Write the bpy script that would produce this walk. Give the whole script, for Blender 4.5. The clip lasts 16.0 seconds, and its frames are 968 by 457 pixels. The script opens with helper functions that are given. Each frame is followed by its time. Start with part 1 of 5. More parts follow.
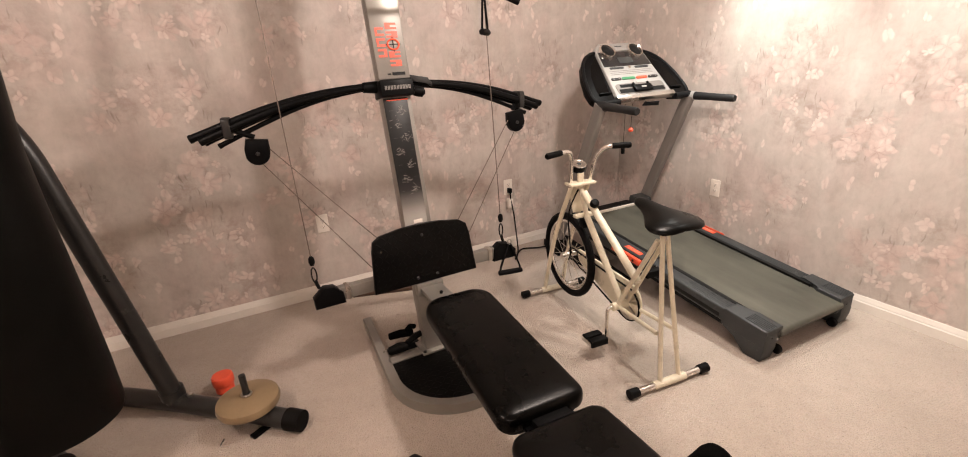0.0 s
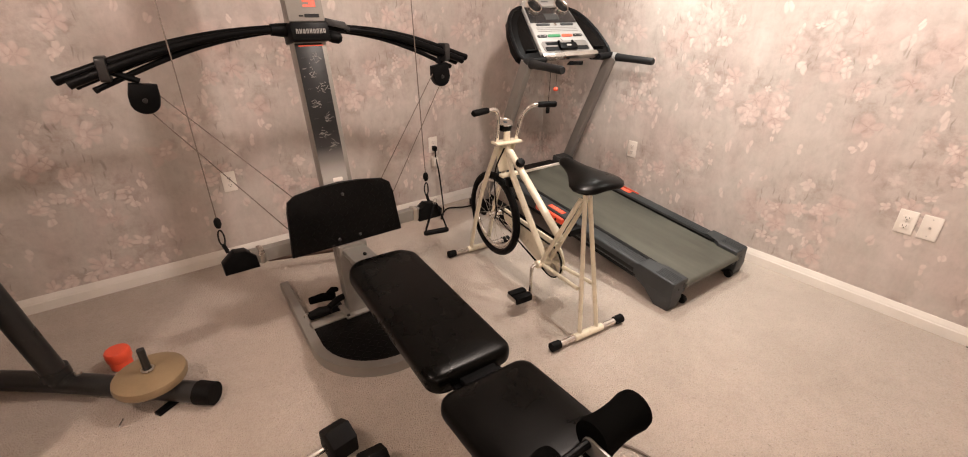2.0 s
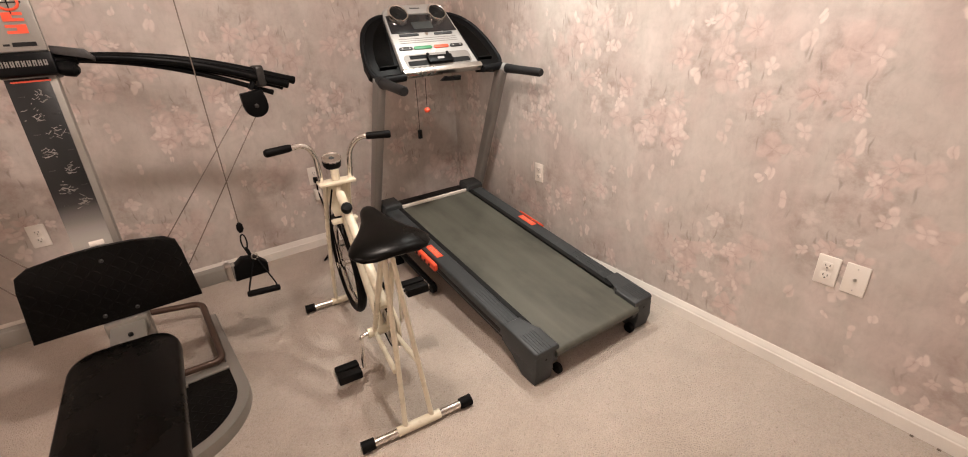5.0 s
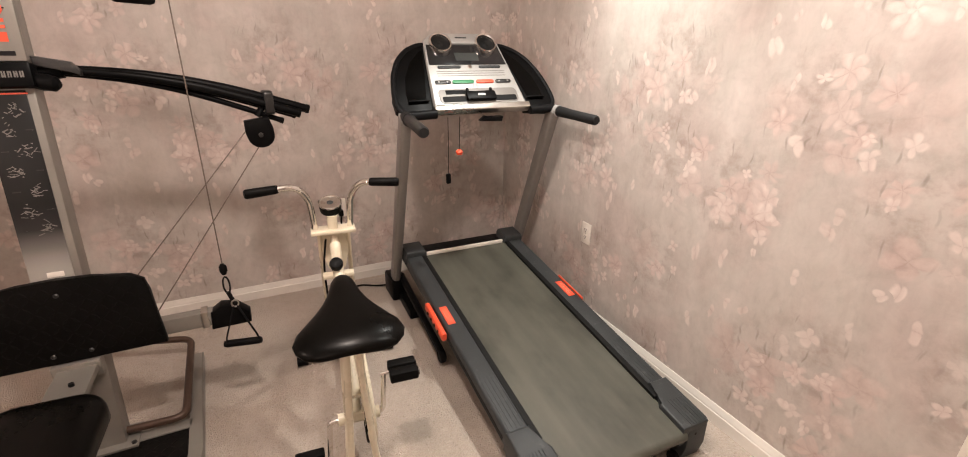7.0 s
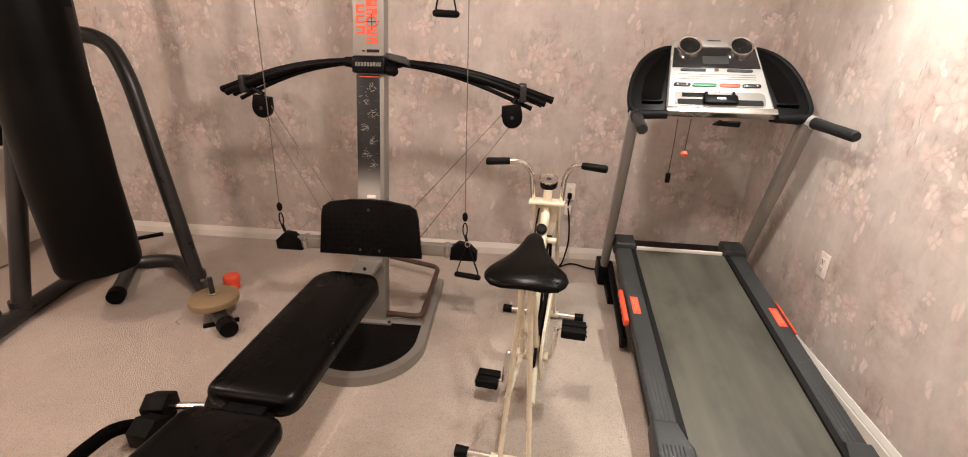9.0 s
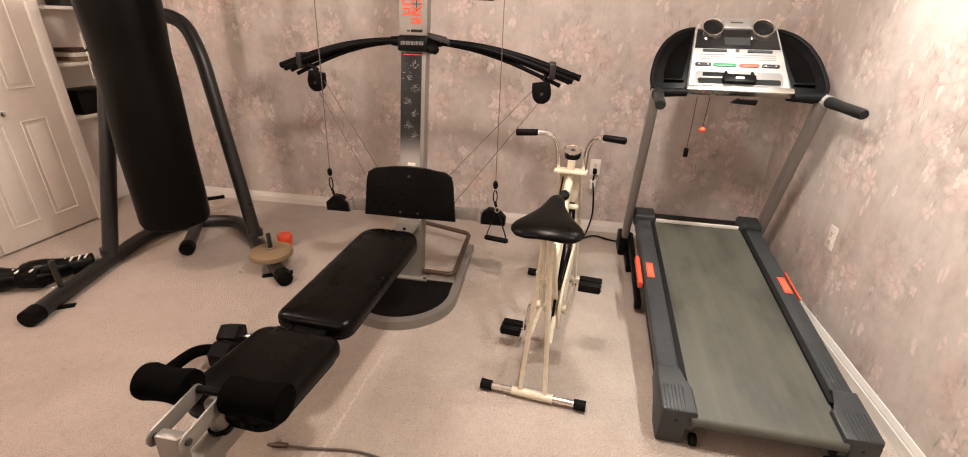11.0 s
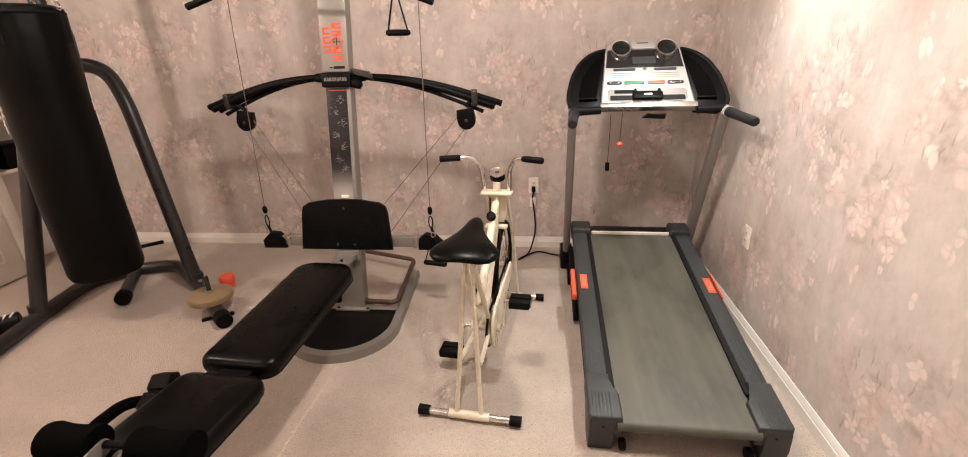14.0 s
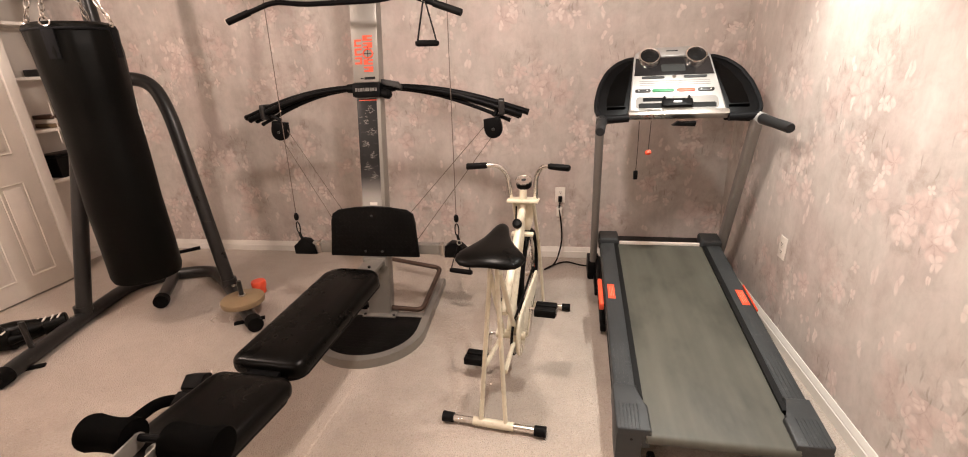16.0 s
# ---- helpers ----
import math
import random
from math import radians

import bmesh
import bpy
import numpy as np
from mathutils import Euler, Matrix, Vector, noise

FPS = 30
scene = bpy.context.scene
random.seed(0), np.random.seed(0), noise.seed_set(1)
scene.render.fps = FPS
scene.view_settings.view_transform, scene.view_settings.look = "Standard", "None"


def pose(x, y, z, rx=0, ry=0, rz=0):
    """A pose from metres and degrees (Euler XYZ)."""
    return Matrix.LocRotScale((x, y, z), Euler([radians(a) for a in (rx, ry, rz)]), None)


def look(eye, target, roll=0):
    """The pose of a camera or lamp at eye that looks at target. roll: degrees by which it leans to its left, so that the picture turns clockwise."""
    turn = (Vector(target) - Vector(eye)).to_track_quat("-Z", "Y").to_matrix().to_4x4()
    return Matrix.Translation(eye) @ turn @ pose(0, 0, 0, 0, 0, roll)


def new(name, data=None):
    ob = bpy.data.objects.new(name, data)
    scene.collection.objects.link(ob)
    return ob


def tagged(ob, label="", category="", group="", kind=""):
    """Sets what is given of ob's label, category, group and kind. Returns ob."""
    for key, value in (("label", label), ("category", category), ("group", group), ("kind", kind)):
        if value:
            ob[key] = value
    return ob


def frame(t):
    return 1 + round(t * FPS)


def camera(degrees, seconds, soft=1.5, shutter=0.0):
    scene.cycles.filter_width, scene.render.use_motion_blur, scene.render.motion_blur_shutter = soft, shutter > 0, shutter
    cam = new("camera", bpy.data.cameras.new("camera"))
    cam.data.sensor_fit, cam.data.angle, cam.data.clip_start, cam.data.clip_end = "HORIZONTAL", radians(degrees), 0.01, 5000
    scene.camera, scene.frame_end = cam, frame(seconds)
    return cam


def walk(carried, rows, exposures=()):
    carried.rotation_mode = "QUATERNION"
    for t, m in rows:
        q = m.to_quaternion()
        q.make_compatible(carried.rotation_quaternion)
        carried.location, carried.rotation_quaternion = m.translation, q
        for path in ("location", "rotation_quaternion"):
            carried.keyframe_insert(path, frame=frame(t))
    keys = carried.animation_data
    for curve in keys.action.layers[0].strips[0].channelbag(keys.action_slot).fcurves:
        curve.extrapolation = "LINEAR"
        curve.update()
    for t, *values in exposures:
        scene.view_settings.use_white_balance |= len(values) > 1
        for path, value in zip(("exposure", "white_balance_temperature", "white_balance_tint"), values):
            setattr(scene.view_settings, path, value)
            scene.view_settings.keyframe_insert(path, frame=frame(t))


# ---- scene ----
cam = camera(92.5, 16.0, soft=1.0)
PATH = [
    (0, (-2.819, -2.926, 1.406), (-1.965, -1.254, 0.717), -3.3),
    (0.5, (-2.829, -2.938, 1.394), (-1.98, -1.287, 0.649), -2.8),
    (1, (-2.829, -2.925, 1.383), (-1.979, -1.297, 0.59), -2.0),
    (1.5, (-2.824, -2.888, 1.389), (-1.873, -1.346, 0.541), -0.5),
    (2, (-2.808, -2.891, 1.393), (-1.72, -1.449, 0.534), 0.3),
    (2.5, (-2.724, -2.918, 1.383), (-1.605, -1.489, 0.543), -1.9),
    (3, (-2.52, -2.984, 1.383), (-1.378, -1.555, 0.576), -1.9),
    (3.5, (-2.373, -3.02, 1.383), (-1.168, -1.647, 0.568), -3.1),
    (6, (-1.574, -2.892, 1.398), (-0.668, -1.316, 0.564), -1.4),
    (6.5, (-1.513, -2.814, 1.394), (-0.607, -1.217, 0.6), 0.1),
    (7, (-1.485, -2.723, 1.403), (-0.663, -1.056, 0.664), 0.7),
    (7.5, (-1.419, -2.772, 1.409), (-0.931, -0.979, 0.671), 0.2),
    (8, (-1.341, -2.868, 1.413), (-1.183, -1.017, 0.671), 1.2),
    (8.5, (-1.317, -2.932, 1.414), (-1.437, -1.082, 0.662), 0.5),
    (9, (-1.349, -3.01, 1.42), (-1.549, -1.169, 0.664), 1.0),
    (9.5, (-1.39, -3.113, 1.418), (-1.598, -1.278, 0.651), 1.0),
    (10, (-1.386, -3.189, 1.42), (-1.6, -1.361, 0.637), 1.1),
    (12.5, (-1.161, -3.271, 1.424), (-1.635, -1.534, 0.553), 0.7),
    (13, (-1.136, -3.253, 1.429), (-1.45, -1.485, 0.549), 0.2),
    (13.5, (-1.112, -3.259, 1.452), (-1.368, -1.464, 0.608), -1.3),
    (14, (-1.102, -3.266, 1.456), (-1.314, -1.421, 0.714), -1.9),
    (14.5, (-1.096, -3.292, 1.443), (-1.301, -1.435, 0.728), -2.2),
    (15, (-1.104, -3.295, 1.46), (-1.366, -1.446, 0.744), -2.6),
    (15.5, (-1.101, -3.295, 1.453), (-1.403, -1.447, 0.75), -2.8),
    (16, (-1.1, -3.276, 1.43), (-1.425, -1.425, 0.745), -2.6),
]
walk(cam, [(t, look(eye, target, roll)) for t, eye, target, roll in PATH],
     exposures=[(0, 0.05), (2.5, 0.0), (3.5, -0.2), (6.0, -0.2), (7.0, -0.2), (7.5, -0.2), (8.0, -0.08), (9.0, 0.05), (10.0, 0.15), (12.5, 0.16), (14.0, 0.07), (16.0, 0.1)])

# ---------------------------------------------------------------- light
world = bpy.data.worlds.new("world")
world.use_nodes = True
world.node_tree.nodes["Background"].inputs[0].default_value = (0.9, 0.75, 0.62, 1)
world.node_tree.nodes["Background"].inputs[1].default_value = 0.02
scene.world = world

# ceiling lamps: place, watts, colour, half cone (0: a bare bulb that shines all round), softness
CANS = [
    ((-0.34, -1.18), 108, (0.985, 0.975, 0.915), 45, 0.045),
    ((-0.34, -2.12), 66, (0.985, 0.97, 0.905), 45, 0.045),
    ((-1.42, -1.88), 93, (1.0, 0.86, 0.785), 0, 0.075),
    ((-3.88, -1.88), 56, (1.0, 0.80, 0.70), 0, 0.05),
    # rear pair: unseen fill lamps, added to balance the wall brightness
    ((-2.9, -4.5), 22, (1.0, 0.84, 0.76), 0, 0.10),
    ((-4.0, -4.3), 36, (1.0, 0.80, 0.71), 0, 0.10),
]
for (lx, ly), watts, tint, cone, soft in CANS:
    lamp = bpy.data.lights.new("can_light", "SPOT" if cone else "POINT")
    lamp.energy, lamp.color, lamp.shadow_soft_size = watts, tint, soft
    if cone:
        lamp.spot_size, lamp.spot_blend = radians(2 * cone), 0.9
    new("can_light", lamp).matrix_world = look((lx, ly, 2.26), (lx, ly + 0.001, 0))
# ---------------------------------------------------------------- helpers
OFF = {}


def thing(name, base, label, category, group="", kind=""):
    ob = new(name)
    ob.empty_display_size = 0.1
    ob.location = base
    OFF[ob] = Vector(base)
    return tagged(ob, label, category, group, kind)


def part(name, bm, material, parent, label=""):
    """One mesh object under a thing or a part; bm is in world coordinates."""
    off = OFF[parent]
    bmesh.ops.translate(bm, verts=bm.verts, vec=-off)
    bmesh.ops.recalc_face_normals(bm, faces=bm.faces)
    me = bpy.data.meshes.new(name)
    bm.to_mesh(me)
    bm.free()
    me.materials.append(material)
    for p in me.polygons:
        p.use_smooth = True
    me.set_sharp_from_angle(angle=radians(35))
    ob = new(name, me)
    ob.parent = parent
    OFF[ob] = off
    if label:
        tagged(ob, label)
    return ob


def solo(name, bm, material, label="", category="", kind="", group="", base=(0, 0, 0)):
    """A thing that is one mesh; bm is in world coordinates."""
    bmesh.ops.translate(bm, verts=bm.verts, vec=-Vector(base))
    bmesh.ops.recalc_face_normals(bm, faces=bm.faces)
    me = bpy.data.meshes.new(name)
    bm.to_mesh(me)
    bm.free()
    me.materials.append(material)
    for p in me.polygons:
        p.use_smooth = True
    me.set_sharp_from_angle(angle=radians(35))
    ob = new(name, me)
    ob.location = base
    OFF[ob] = Vector(base)
    return tagged(ob, label, category, group, kind)


def box(x0, x1, y0, y1, z0, z1, bevel=0.0, m=None, seg=2, bm=None):
    bm = bm or bmesh.new()
    c = Matrix.Translation(((x0 + x1) / 2, (y0 + y1) / 2, (z0 + z1) / 2)) @ Matrix.Diagonal((abs(x1 - x0), abs(y1 - y0), abs(z1 - z0), 1))
    r = bmesh.ops.create_cube(bm, size=1, matrix=c)
    vs = r["verts"]
    if bevel:
        es = list({e for v in vs for e in v.link_edges})
        r2 = bmesh.ops.bevel(bm, geom=es, offset=bevel, segments=seg, affect="EDGES", profile=0.5)
        vs = list({v for f in r2["faces"] for v in f.verts} | {v for v in vs if v.is_valid})
    if m is not None:
        bmesh.ops.transform(bm, matrix=m, verts=vs)
    return bm


def fillet(pts, r, k=6):
    pts = [Vector(p) for p in pts]
    out = [pts[0]]
    for a, b, c in zip(pts, pts[1:], pts[2:]):
        u, v = (a - b), (c - b)
        d = min(r, u.length * 0.48, v.length * 0.48)
        p, q = b + u.normalized() * d, b + v.normalized() * d
        for i in range(k + 1):
            t = i / k
            out.append((1 - t) ** 2 * p + 2 * t * (1 - t) * b + t * t * q)
    out.append(pts[-1])
    return out


def tube(pts, r, n=12, bm=None, radii=None, flat=1.0, closed=False):
    """A round tube along points; radii: one a point; flat: squash of the second axis."""
    bm = bm or bmesh.new()
    pts = [Vector(p) for p in pts]
    m = len(pts)
    tang = []
    for i in range(m):
        if closed:
            tang.append((pts[(i + 1) % m] - pts[i - 1]).normalized())
        else:
            tang.append((pts[min(i + 1, m - 1)] - pts[max(i - 1, 0)]).normalized())
    up = Vector((0, 0, 1)) if abs(tang[0].z) < 0.9 else Vector((1, 0, 0))
    side = tang[0].cross(up).normalized()
    rings = []
    for i in range(m):
        side = (side - tang[i] * side.dot(tang[i])).normalized()
        other = tang[i].cross(side)
        rr = radii[i] if radii else r
        rings.append([bm.verts.new(pts[i] + (side * math.cos(a) + other * math.sin(a) * flat) * rr)
                      for a in (2 * math.pi * j / n for j in range(n))])
    last = m if closed else m - 1
    for i in range(last):
        a, b = rings[i], rings[(i + 1) % m]
        for j in range(n):
            bm.faces.new((a[j], a[(j + 1) % n], b[(j + 1) % n], b[j]))
    if not closed:
        bm.faces.new(rings[0][::-1])
        bm.faces.new(rings[-1])
    return bm


def lathe(profile, centre, axis=(0, 0, 1), n=24, bm=None):
    """Turns (radius, height) pairs round an axis through centre."""
    bm = bm or bmesh.new()
    q = Vector((0, 0, 1)).rotation_difference(Vector(axis).normalized()).to_matrix()
    c = Vector(centre)
    rings = []
    for r, h in profile:
        rings.append([bm.verts.new(c + q @ Vector((max(r, 1e-4) * math.cos(2 * math.pi * j / n), max(r, 1e-4) * math.sin(2 * math.pi * j / n), h))) for j in range(n)])
    for a, b in zip(rings, rings[1:]):
        for j in range(n):
            bm.faces.new((a[j], a[(j + 1) % n], b[(j + 1) % n], b[j]))
    bm.faces.new(rings[0][::-1])
    bm.faces.new(rings[-1])
    return bm


def prism(outline, z0, z1, m=None, bevel=0.0, seg=2, bm=None):
    """A flat outline (x, y) raised from z0 to z1, edges rounded, placed by m."""
    own = bmesh.new()
    lo = [own.verts.new((x, y, z0)) for x, y in outline]
    hi = [own.verts.new((x, y, z1)) for x, y in outline]
    f0, f1 = own.faces.new(lo[::-1]), own.faces.new(hi)
    k = len(outline)
    for i in range(k):
        own.faces.new((lo[i], lo[(i + 1) % k], hi[(i + 1) % k], hi[i]))
    if bevel:
        es = list(f0.edges) + list(f1.edges)
        bmesh.ops.bevel(own, geom=es, offset=bevel, segments=seg, affect="EDGES", profile=0.5)
    if m is not None:
        bmesh.ops.transform(own, matrix=m, verts=own.verts)
    if bm is None:
        return own
    me = bpy.data.meshes.new("tmp")
    own.to_mesh(me)
    own.free()
    bm.from_mesh(me)
    bpy.data.meshes.remove(me)
    return bm


def rrect(x0, x1, y0, y1, r, k=5, corners=(1, 1, 1, 1)):
    """A rectangle with rounded corners (corner radii scaled by corners: ++, -+, --, +-)."""
    out = []
    for i, (cx, cy, a0) in enumerate(((x1, y1, 0), (x0, y1, 90), (x0, y0, 180), (x1, y0, 270))):
        rr = r * corners[i]
        sx, sy = (1 if cx == x1 else -1), (1 if cy == y1 else -1)
        for j in range(k + 1):
            a = radians(a0 + 90 * j / k)
            out.append((cx - sx * rr + rr * math.cos(a), cy - sy * rr + rr * math.sin(a)))
    return out


# ---------------------------------------------------------------- materials
def nodes_of(name):
    m = bpy.data.materials.new(name)
    m.use_nodes = True
    nt = m.node_tree
    return m, nt, nt.nodes["Principled BSDF"]


def ramp(nt, src, stops):
    n = nt.nodes.new("ShaderNodeValToRGB")
    e = n.color_ramp.elements
    while len(e) < len(stops):
        e.new(0.5)
    for el, (p, c) in zip(e, stops):
        el.position, el.color = p, (*c, 1) if len(c) == 3 else c
    nt.links.new(src, n.inputs[0])
    return n.outputs[0]


def noise_tex(nt, vec, scale, detail=4.0, rough=0.55, dist=0.0):
    n = nt.nodes.new("ShaderNodeTexNoise")
    n.inputs["Scale"].default_value, n.inputs["Detail"].default_value = scale, detail
    n.inputs["Roughness"].default_value, n.inputs["Distortion"].default_value = rough, dist
    nt.links.new(vec, n.inputs["Vector"])
    return n


def coords(nt, scale=(1, 1, 1), loc=(0, 0, 0)):
    tc = nt.nodes.new("ShaderNodeTexCoord")
    mp = nt.nodes.new("ShaderNodeMapping")
    mp.inputs["Scale"].default_value = scale
    mp.inputs["Location"].default_value = loc
    nt.links.new(tc.outputs["Object"], mp.inputs["Vector"])
    return mp.outputs[0]


def mixc(nt, fac, a, b, blend="MIX"):
    n = nt.nodes.new("ShaderNodeMix")
    n.data_type, n.blend_type = "RGBA", blend
    for sock, v in ((n.inputs[0], fac), (n.inputs[6], a), (n.inputs[7], b)):
        if isinstance(v, (int, float)):
            sock.default_value = v
        elif isinstance(v, tuple):
            sock.default_value = (*v, 1)
        else:
            nt.links.new(v, sock)
    return n.outputs[2]


def calc(nt, op, a, b=0.0):
    n = nt.nodes.new("ShaderNodeMath")
    n.operation = op
    n.use_clamp = False
    for sock, v in ((n.inputs[0], a), (n.inputs[1], b)):
        if isinstance(v, (int, float)):
            sock.default_value = v
        else:
            nt.links.new(v, sock)
    return n.outputs[0]


def step(nt, v, a, b):
    n = nt.nodes.new("ShaderNodeMapRange")
    n.interpolation_type = "SMOOTHSTEP"
    nt.links.new(v, n.inputs[0])
    n.inputs[1].default_value, n.inputs[2].default_value = a, b
    n.inputs[3].default_value, n.inputs[4].default_value = 0, 1
    return n.outputs[0]


def bump(nt, bsdf, h, strength, dist):
    b = nt.nodes.new("ShaderNodeBump")
    b.inputs["Strength"].default_value, b.inputs["Distance"].default_value = strength, dist
    nt.links.new(h, b.inputs["Height"])
    nt.links.new(b.outputs[0], bsdf.inputs["Normal"])


def surface(name, colour, rough=0.5, metal=0.0, vary=0.25, scale=6.0, grain=180.0, relief=0.15, dist=0.001, coat=0.0, wear=None, spec=0.5):
    """A painted, plastic or metal surface with soft blotches, fine grain and uneven gloss."""
    m, nt, b = nodes_of(name)
    v = coords(nt)
    big, fine = noise_tex(nt, v, scale, 5, 0.6), noise_tex(nt, v, grain, 3, 0.6)
    dark = tuple(c * (1 - vary) for c in colour)
    light = tuple(min(1, c * (1 + vary)) for c in colour)
    col = ramp(nt, big.outputs[0], [(0.3, dark), (0.7, light)])
    col = mixc(nt, 0.15, col, ramp(nt, fine.outputs[0], [(0.3, dark), (0.7, light)]))
    if wear:
        w = noise_tex(nt, v, 22, 6, 0.7)
        col = mixc(nt, calc(nt, "MULTIPLY", step(nt, w.outputs[0], 0.58, 0.7), 0.7), col, wear)
    nt.links.new(col, b.inputs["Base Color"])
    b.inputs["Metallic"].default_value = metal
    nt.links.new(ramp(nt, big.outputs[0], [(0.25, (max(0.05, rough - 0.1),) * 3), (0.75, (min(1, rough + 0.1),) * 3)]), b.inputs["Roughness"])
    b.inputs["Coat Weight"].default_value = coat
    b.inputs["Specular IOR Level"].default_value = spec
    if relief:
        bump(nt, b, fine.outputs[0], relief, dist)
    return m


def wallpaper(name, axis):
    """Painterly floral paper: streaky mauve and grey-green ground, loose clusters of pink and cream petals, dark grass strokes."""
    m, nt, b = nodes_of(name)
    tc = nt.nodes.new("ShaderNodeTexCoord")
    sp = nt.nodes.new("ShaderNodeSeparateXYZ")
    nt.links.new(tc.outputs["Object"], sp.inputs[0])
    cb = nt.nodes.new("ShaderNodeCombineXYZ")
    nt.links.new(sp.outputs[axis], cb.inputs[0])
    nt.links.new(sp.outputs["Z"], cb.inputs[1])
    p = cb.outputs[0]

    def mapped(vec, scale, loc=(0, 0, 0), rot=0.0):
        mp = nt.nodes.new("ShaderNodeMapping")
        mp.inputs["Scale"].default_value, mp.inputs["Location"].default_value = scale, loc
        mp.inputs["Rotation"].default_value = (0, 0, radians(rot))
        nt.links.new(vec, mp.inputs[0])
        return mp.outputs[0]

    def voro(vec, scale, rnd=1.0):
        n = nt.nodes.new("ShaderNodeTexVoronoi")
        n.voronoi_dimensions = "2D"
        n.inputs["Scale"].default_value, n.inputs["Randomness"].default_value = scale, rnd
        nt.links.new(vec, n.inputs["Vector"])
        return n

    def pushed(vec, src, amount):
        n = nt.nodes.new("ShaderNodeVectorMath")
        n.operation = "MULTIPLY_ADD"
        nt.links.new(src, n.inputs[0])
        n.inputs[1].default_value = (amount, amount, 0)
        nt.links.new(vec, n.inputs[2])
        return n.outputs[0]

    def channel(colour, k):
        n = nt.nodes.new("ShaderNodeSeparateColor")
        nt.links.new(colour, n.inputs[0])
        return n.outputs[k]

    inv = lambda v: calc(nt, "SUBTRACT", 1.0, v)
    mul = lambda *v: calc(nt, "MULTIPLY", v[0], v[1]) if len(v) == 2 else calc(nt, "MULTIPLY", mul(*v[:-1]), v[-1])
    # ground: broad washes, upright streaks, cloudy dabs
    wash = noise_tex(nt, mapped(p, (1, 0.7, 1)), 2.4, 5, 0.6, 0.5)
    streak = noise_tex(nt, mapped(p, (1, 0.16, 1)), 9, 4, 0.6)
    dab = noise_tex(nt, p, 9, 5, 0.62, 0.6)
    ground = ramp(nt, wash.outputs[0], [(0.28, (0.42, 0.35, 0.315)), (0.42, (0.50, 0.435, 0.395)), (0.53, (0.535, 0.525, 0.475)), (0.72, (0.60, 0.54, 0.50))])
    ground = mixc(nt, 0.48, ground, ramp(nt, streak.outputs[0], [(0.3, (0.36, 0.30, 0.27)), (0.5, (0.48, 0.43, 0.39)), (0.72, (0.62, 0.55, 0.51))]))
    ground = mixc(nt, 0.30, ground, ramp(nt, dab.outputs[0], [(0.3, (0.33, 0.27, 0.235)), (0.5, (0.49, 0.42, 0.385)), (0.7, (0.66, 0.56, 0.515))]))
    warp = noise_tex(nt, p, 6, 3, 0.6)
    big = pushed(p, warp.outputs["Color"], 0.26)
    clus = voro(mapped(big, (1, 0.86, 1)), 2.75, 0.9)
    halo = inv(step(nt, clus.outputs["Distance"], 0.12, 0.66))
    core = inv(step(nt, clus.outputs["Distance"], 0.10, 0.54))
    shade = noise_tex(nt, p, 13, 4, 0.65)
    col = mixc(nt, mul(halo, step(nt, shade.outputs[0], 0.40, 0.68), 0.62), ground, (0.31, 0.23, 0.195))
    fine = noise_tex(nt, p, 8.5, 2, 0.5)
    pp = pushed(p, fine.outputs["Color"], 0.075)
    # dark grass strokes
    for rot, loc, dens in ((24, 0.3, 0.74), (-38, 1.7, 0.76), (68, 4.1, 0.80)):
        st = voro(mapped(pp, (1, 0.17, 1), (loc, 0, 0), rot), 34, 1.0)
        mask = mul(inv(step(nt, st.outputs["Distance"], 0.04, 0.19)), step(nt, channel(st.outputs["Color"], 0), dens, dens + 0.08), step(nt, halo, 0.2, 0.8))
        col = mixc(nt, mul(mask, 0.45), col, (0.17, 0.14, 0.11))
    # blossoms of five or so petals, large to small, each whole and broken by the brush
    brush = noise_tex(nt, pp, 34, 3, 0.6)
    rub = calc(nt, "SUBTRACT", brush.outputs[0], 0.5)

    def cluster(vec):
        v = voro(mapped(pushed(vec, noise_tex(nt, vec, 6, 3, 0.6).outputs["Color"], 0.26), (1, 0.86, 1)), 2.75, 0.9)
        return inv(step(nt, v.outputs["Distance"], 0.10, 0.50))

    def blossom(col, vec, scale, radius, petals, keep, gated, opacity, tints):
        v = voro(vec, scale, 0.85)
        d = nt.nodes.new("ShaderNodeVectorMath")
        d.operation = "SUBTRACT"
        nt.links.new(vec, d.inputs[0])
        nt.links.new(v.outputs["Position"], d.inputs[1])
        xy = nt.nodes.new("ShaderNodeSeparateXYZ")
        nt.links.new(d.outputs[0], xy.inputs[0])
        dx, dy = xy.outputs[0], xy.outputs[1]
        r1, r2, r3 = (channel(v.outputs["Color"], k) for k in range(3))
        size = mul(calc(nt, "ADD", mul(r2, 0.6), 0.65), radius)
        r = calc(nt, "DIVIDE", calc(nt, "SQRT", calc(nt, "ADD", mul(dx, dx), mul(dy, dy))), size)
        turn = calc(nt, "ADD", mul(calc(nt, "ARCTAN2", dy, dx), petals / 2), mul(r3, 3.1))
        lobe = calc(nt, "POWER", calc(nt, "ABSOLUTE", calc(nt, "COSINE", turn)), 0.7)
        edge = calc(nt, "SUBTRACT", r, calc(nt, "ADD", mul(lobe, 0.62), 0.38))
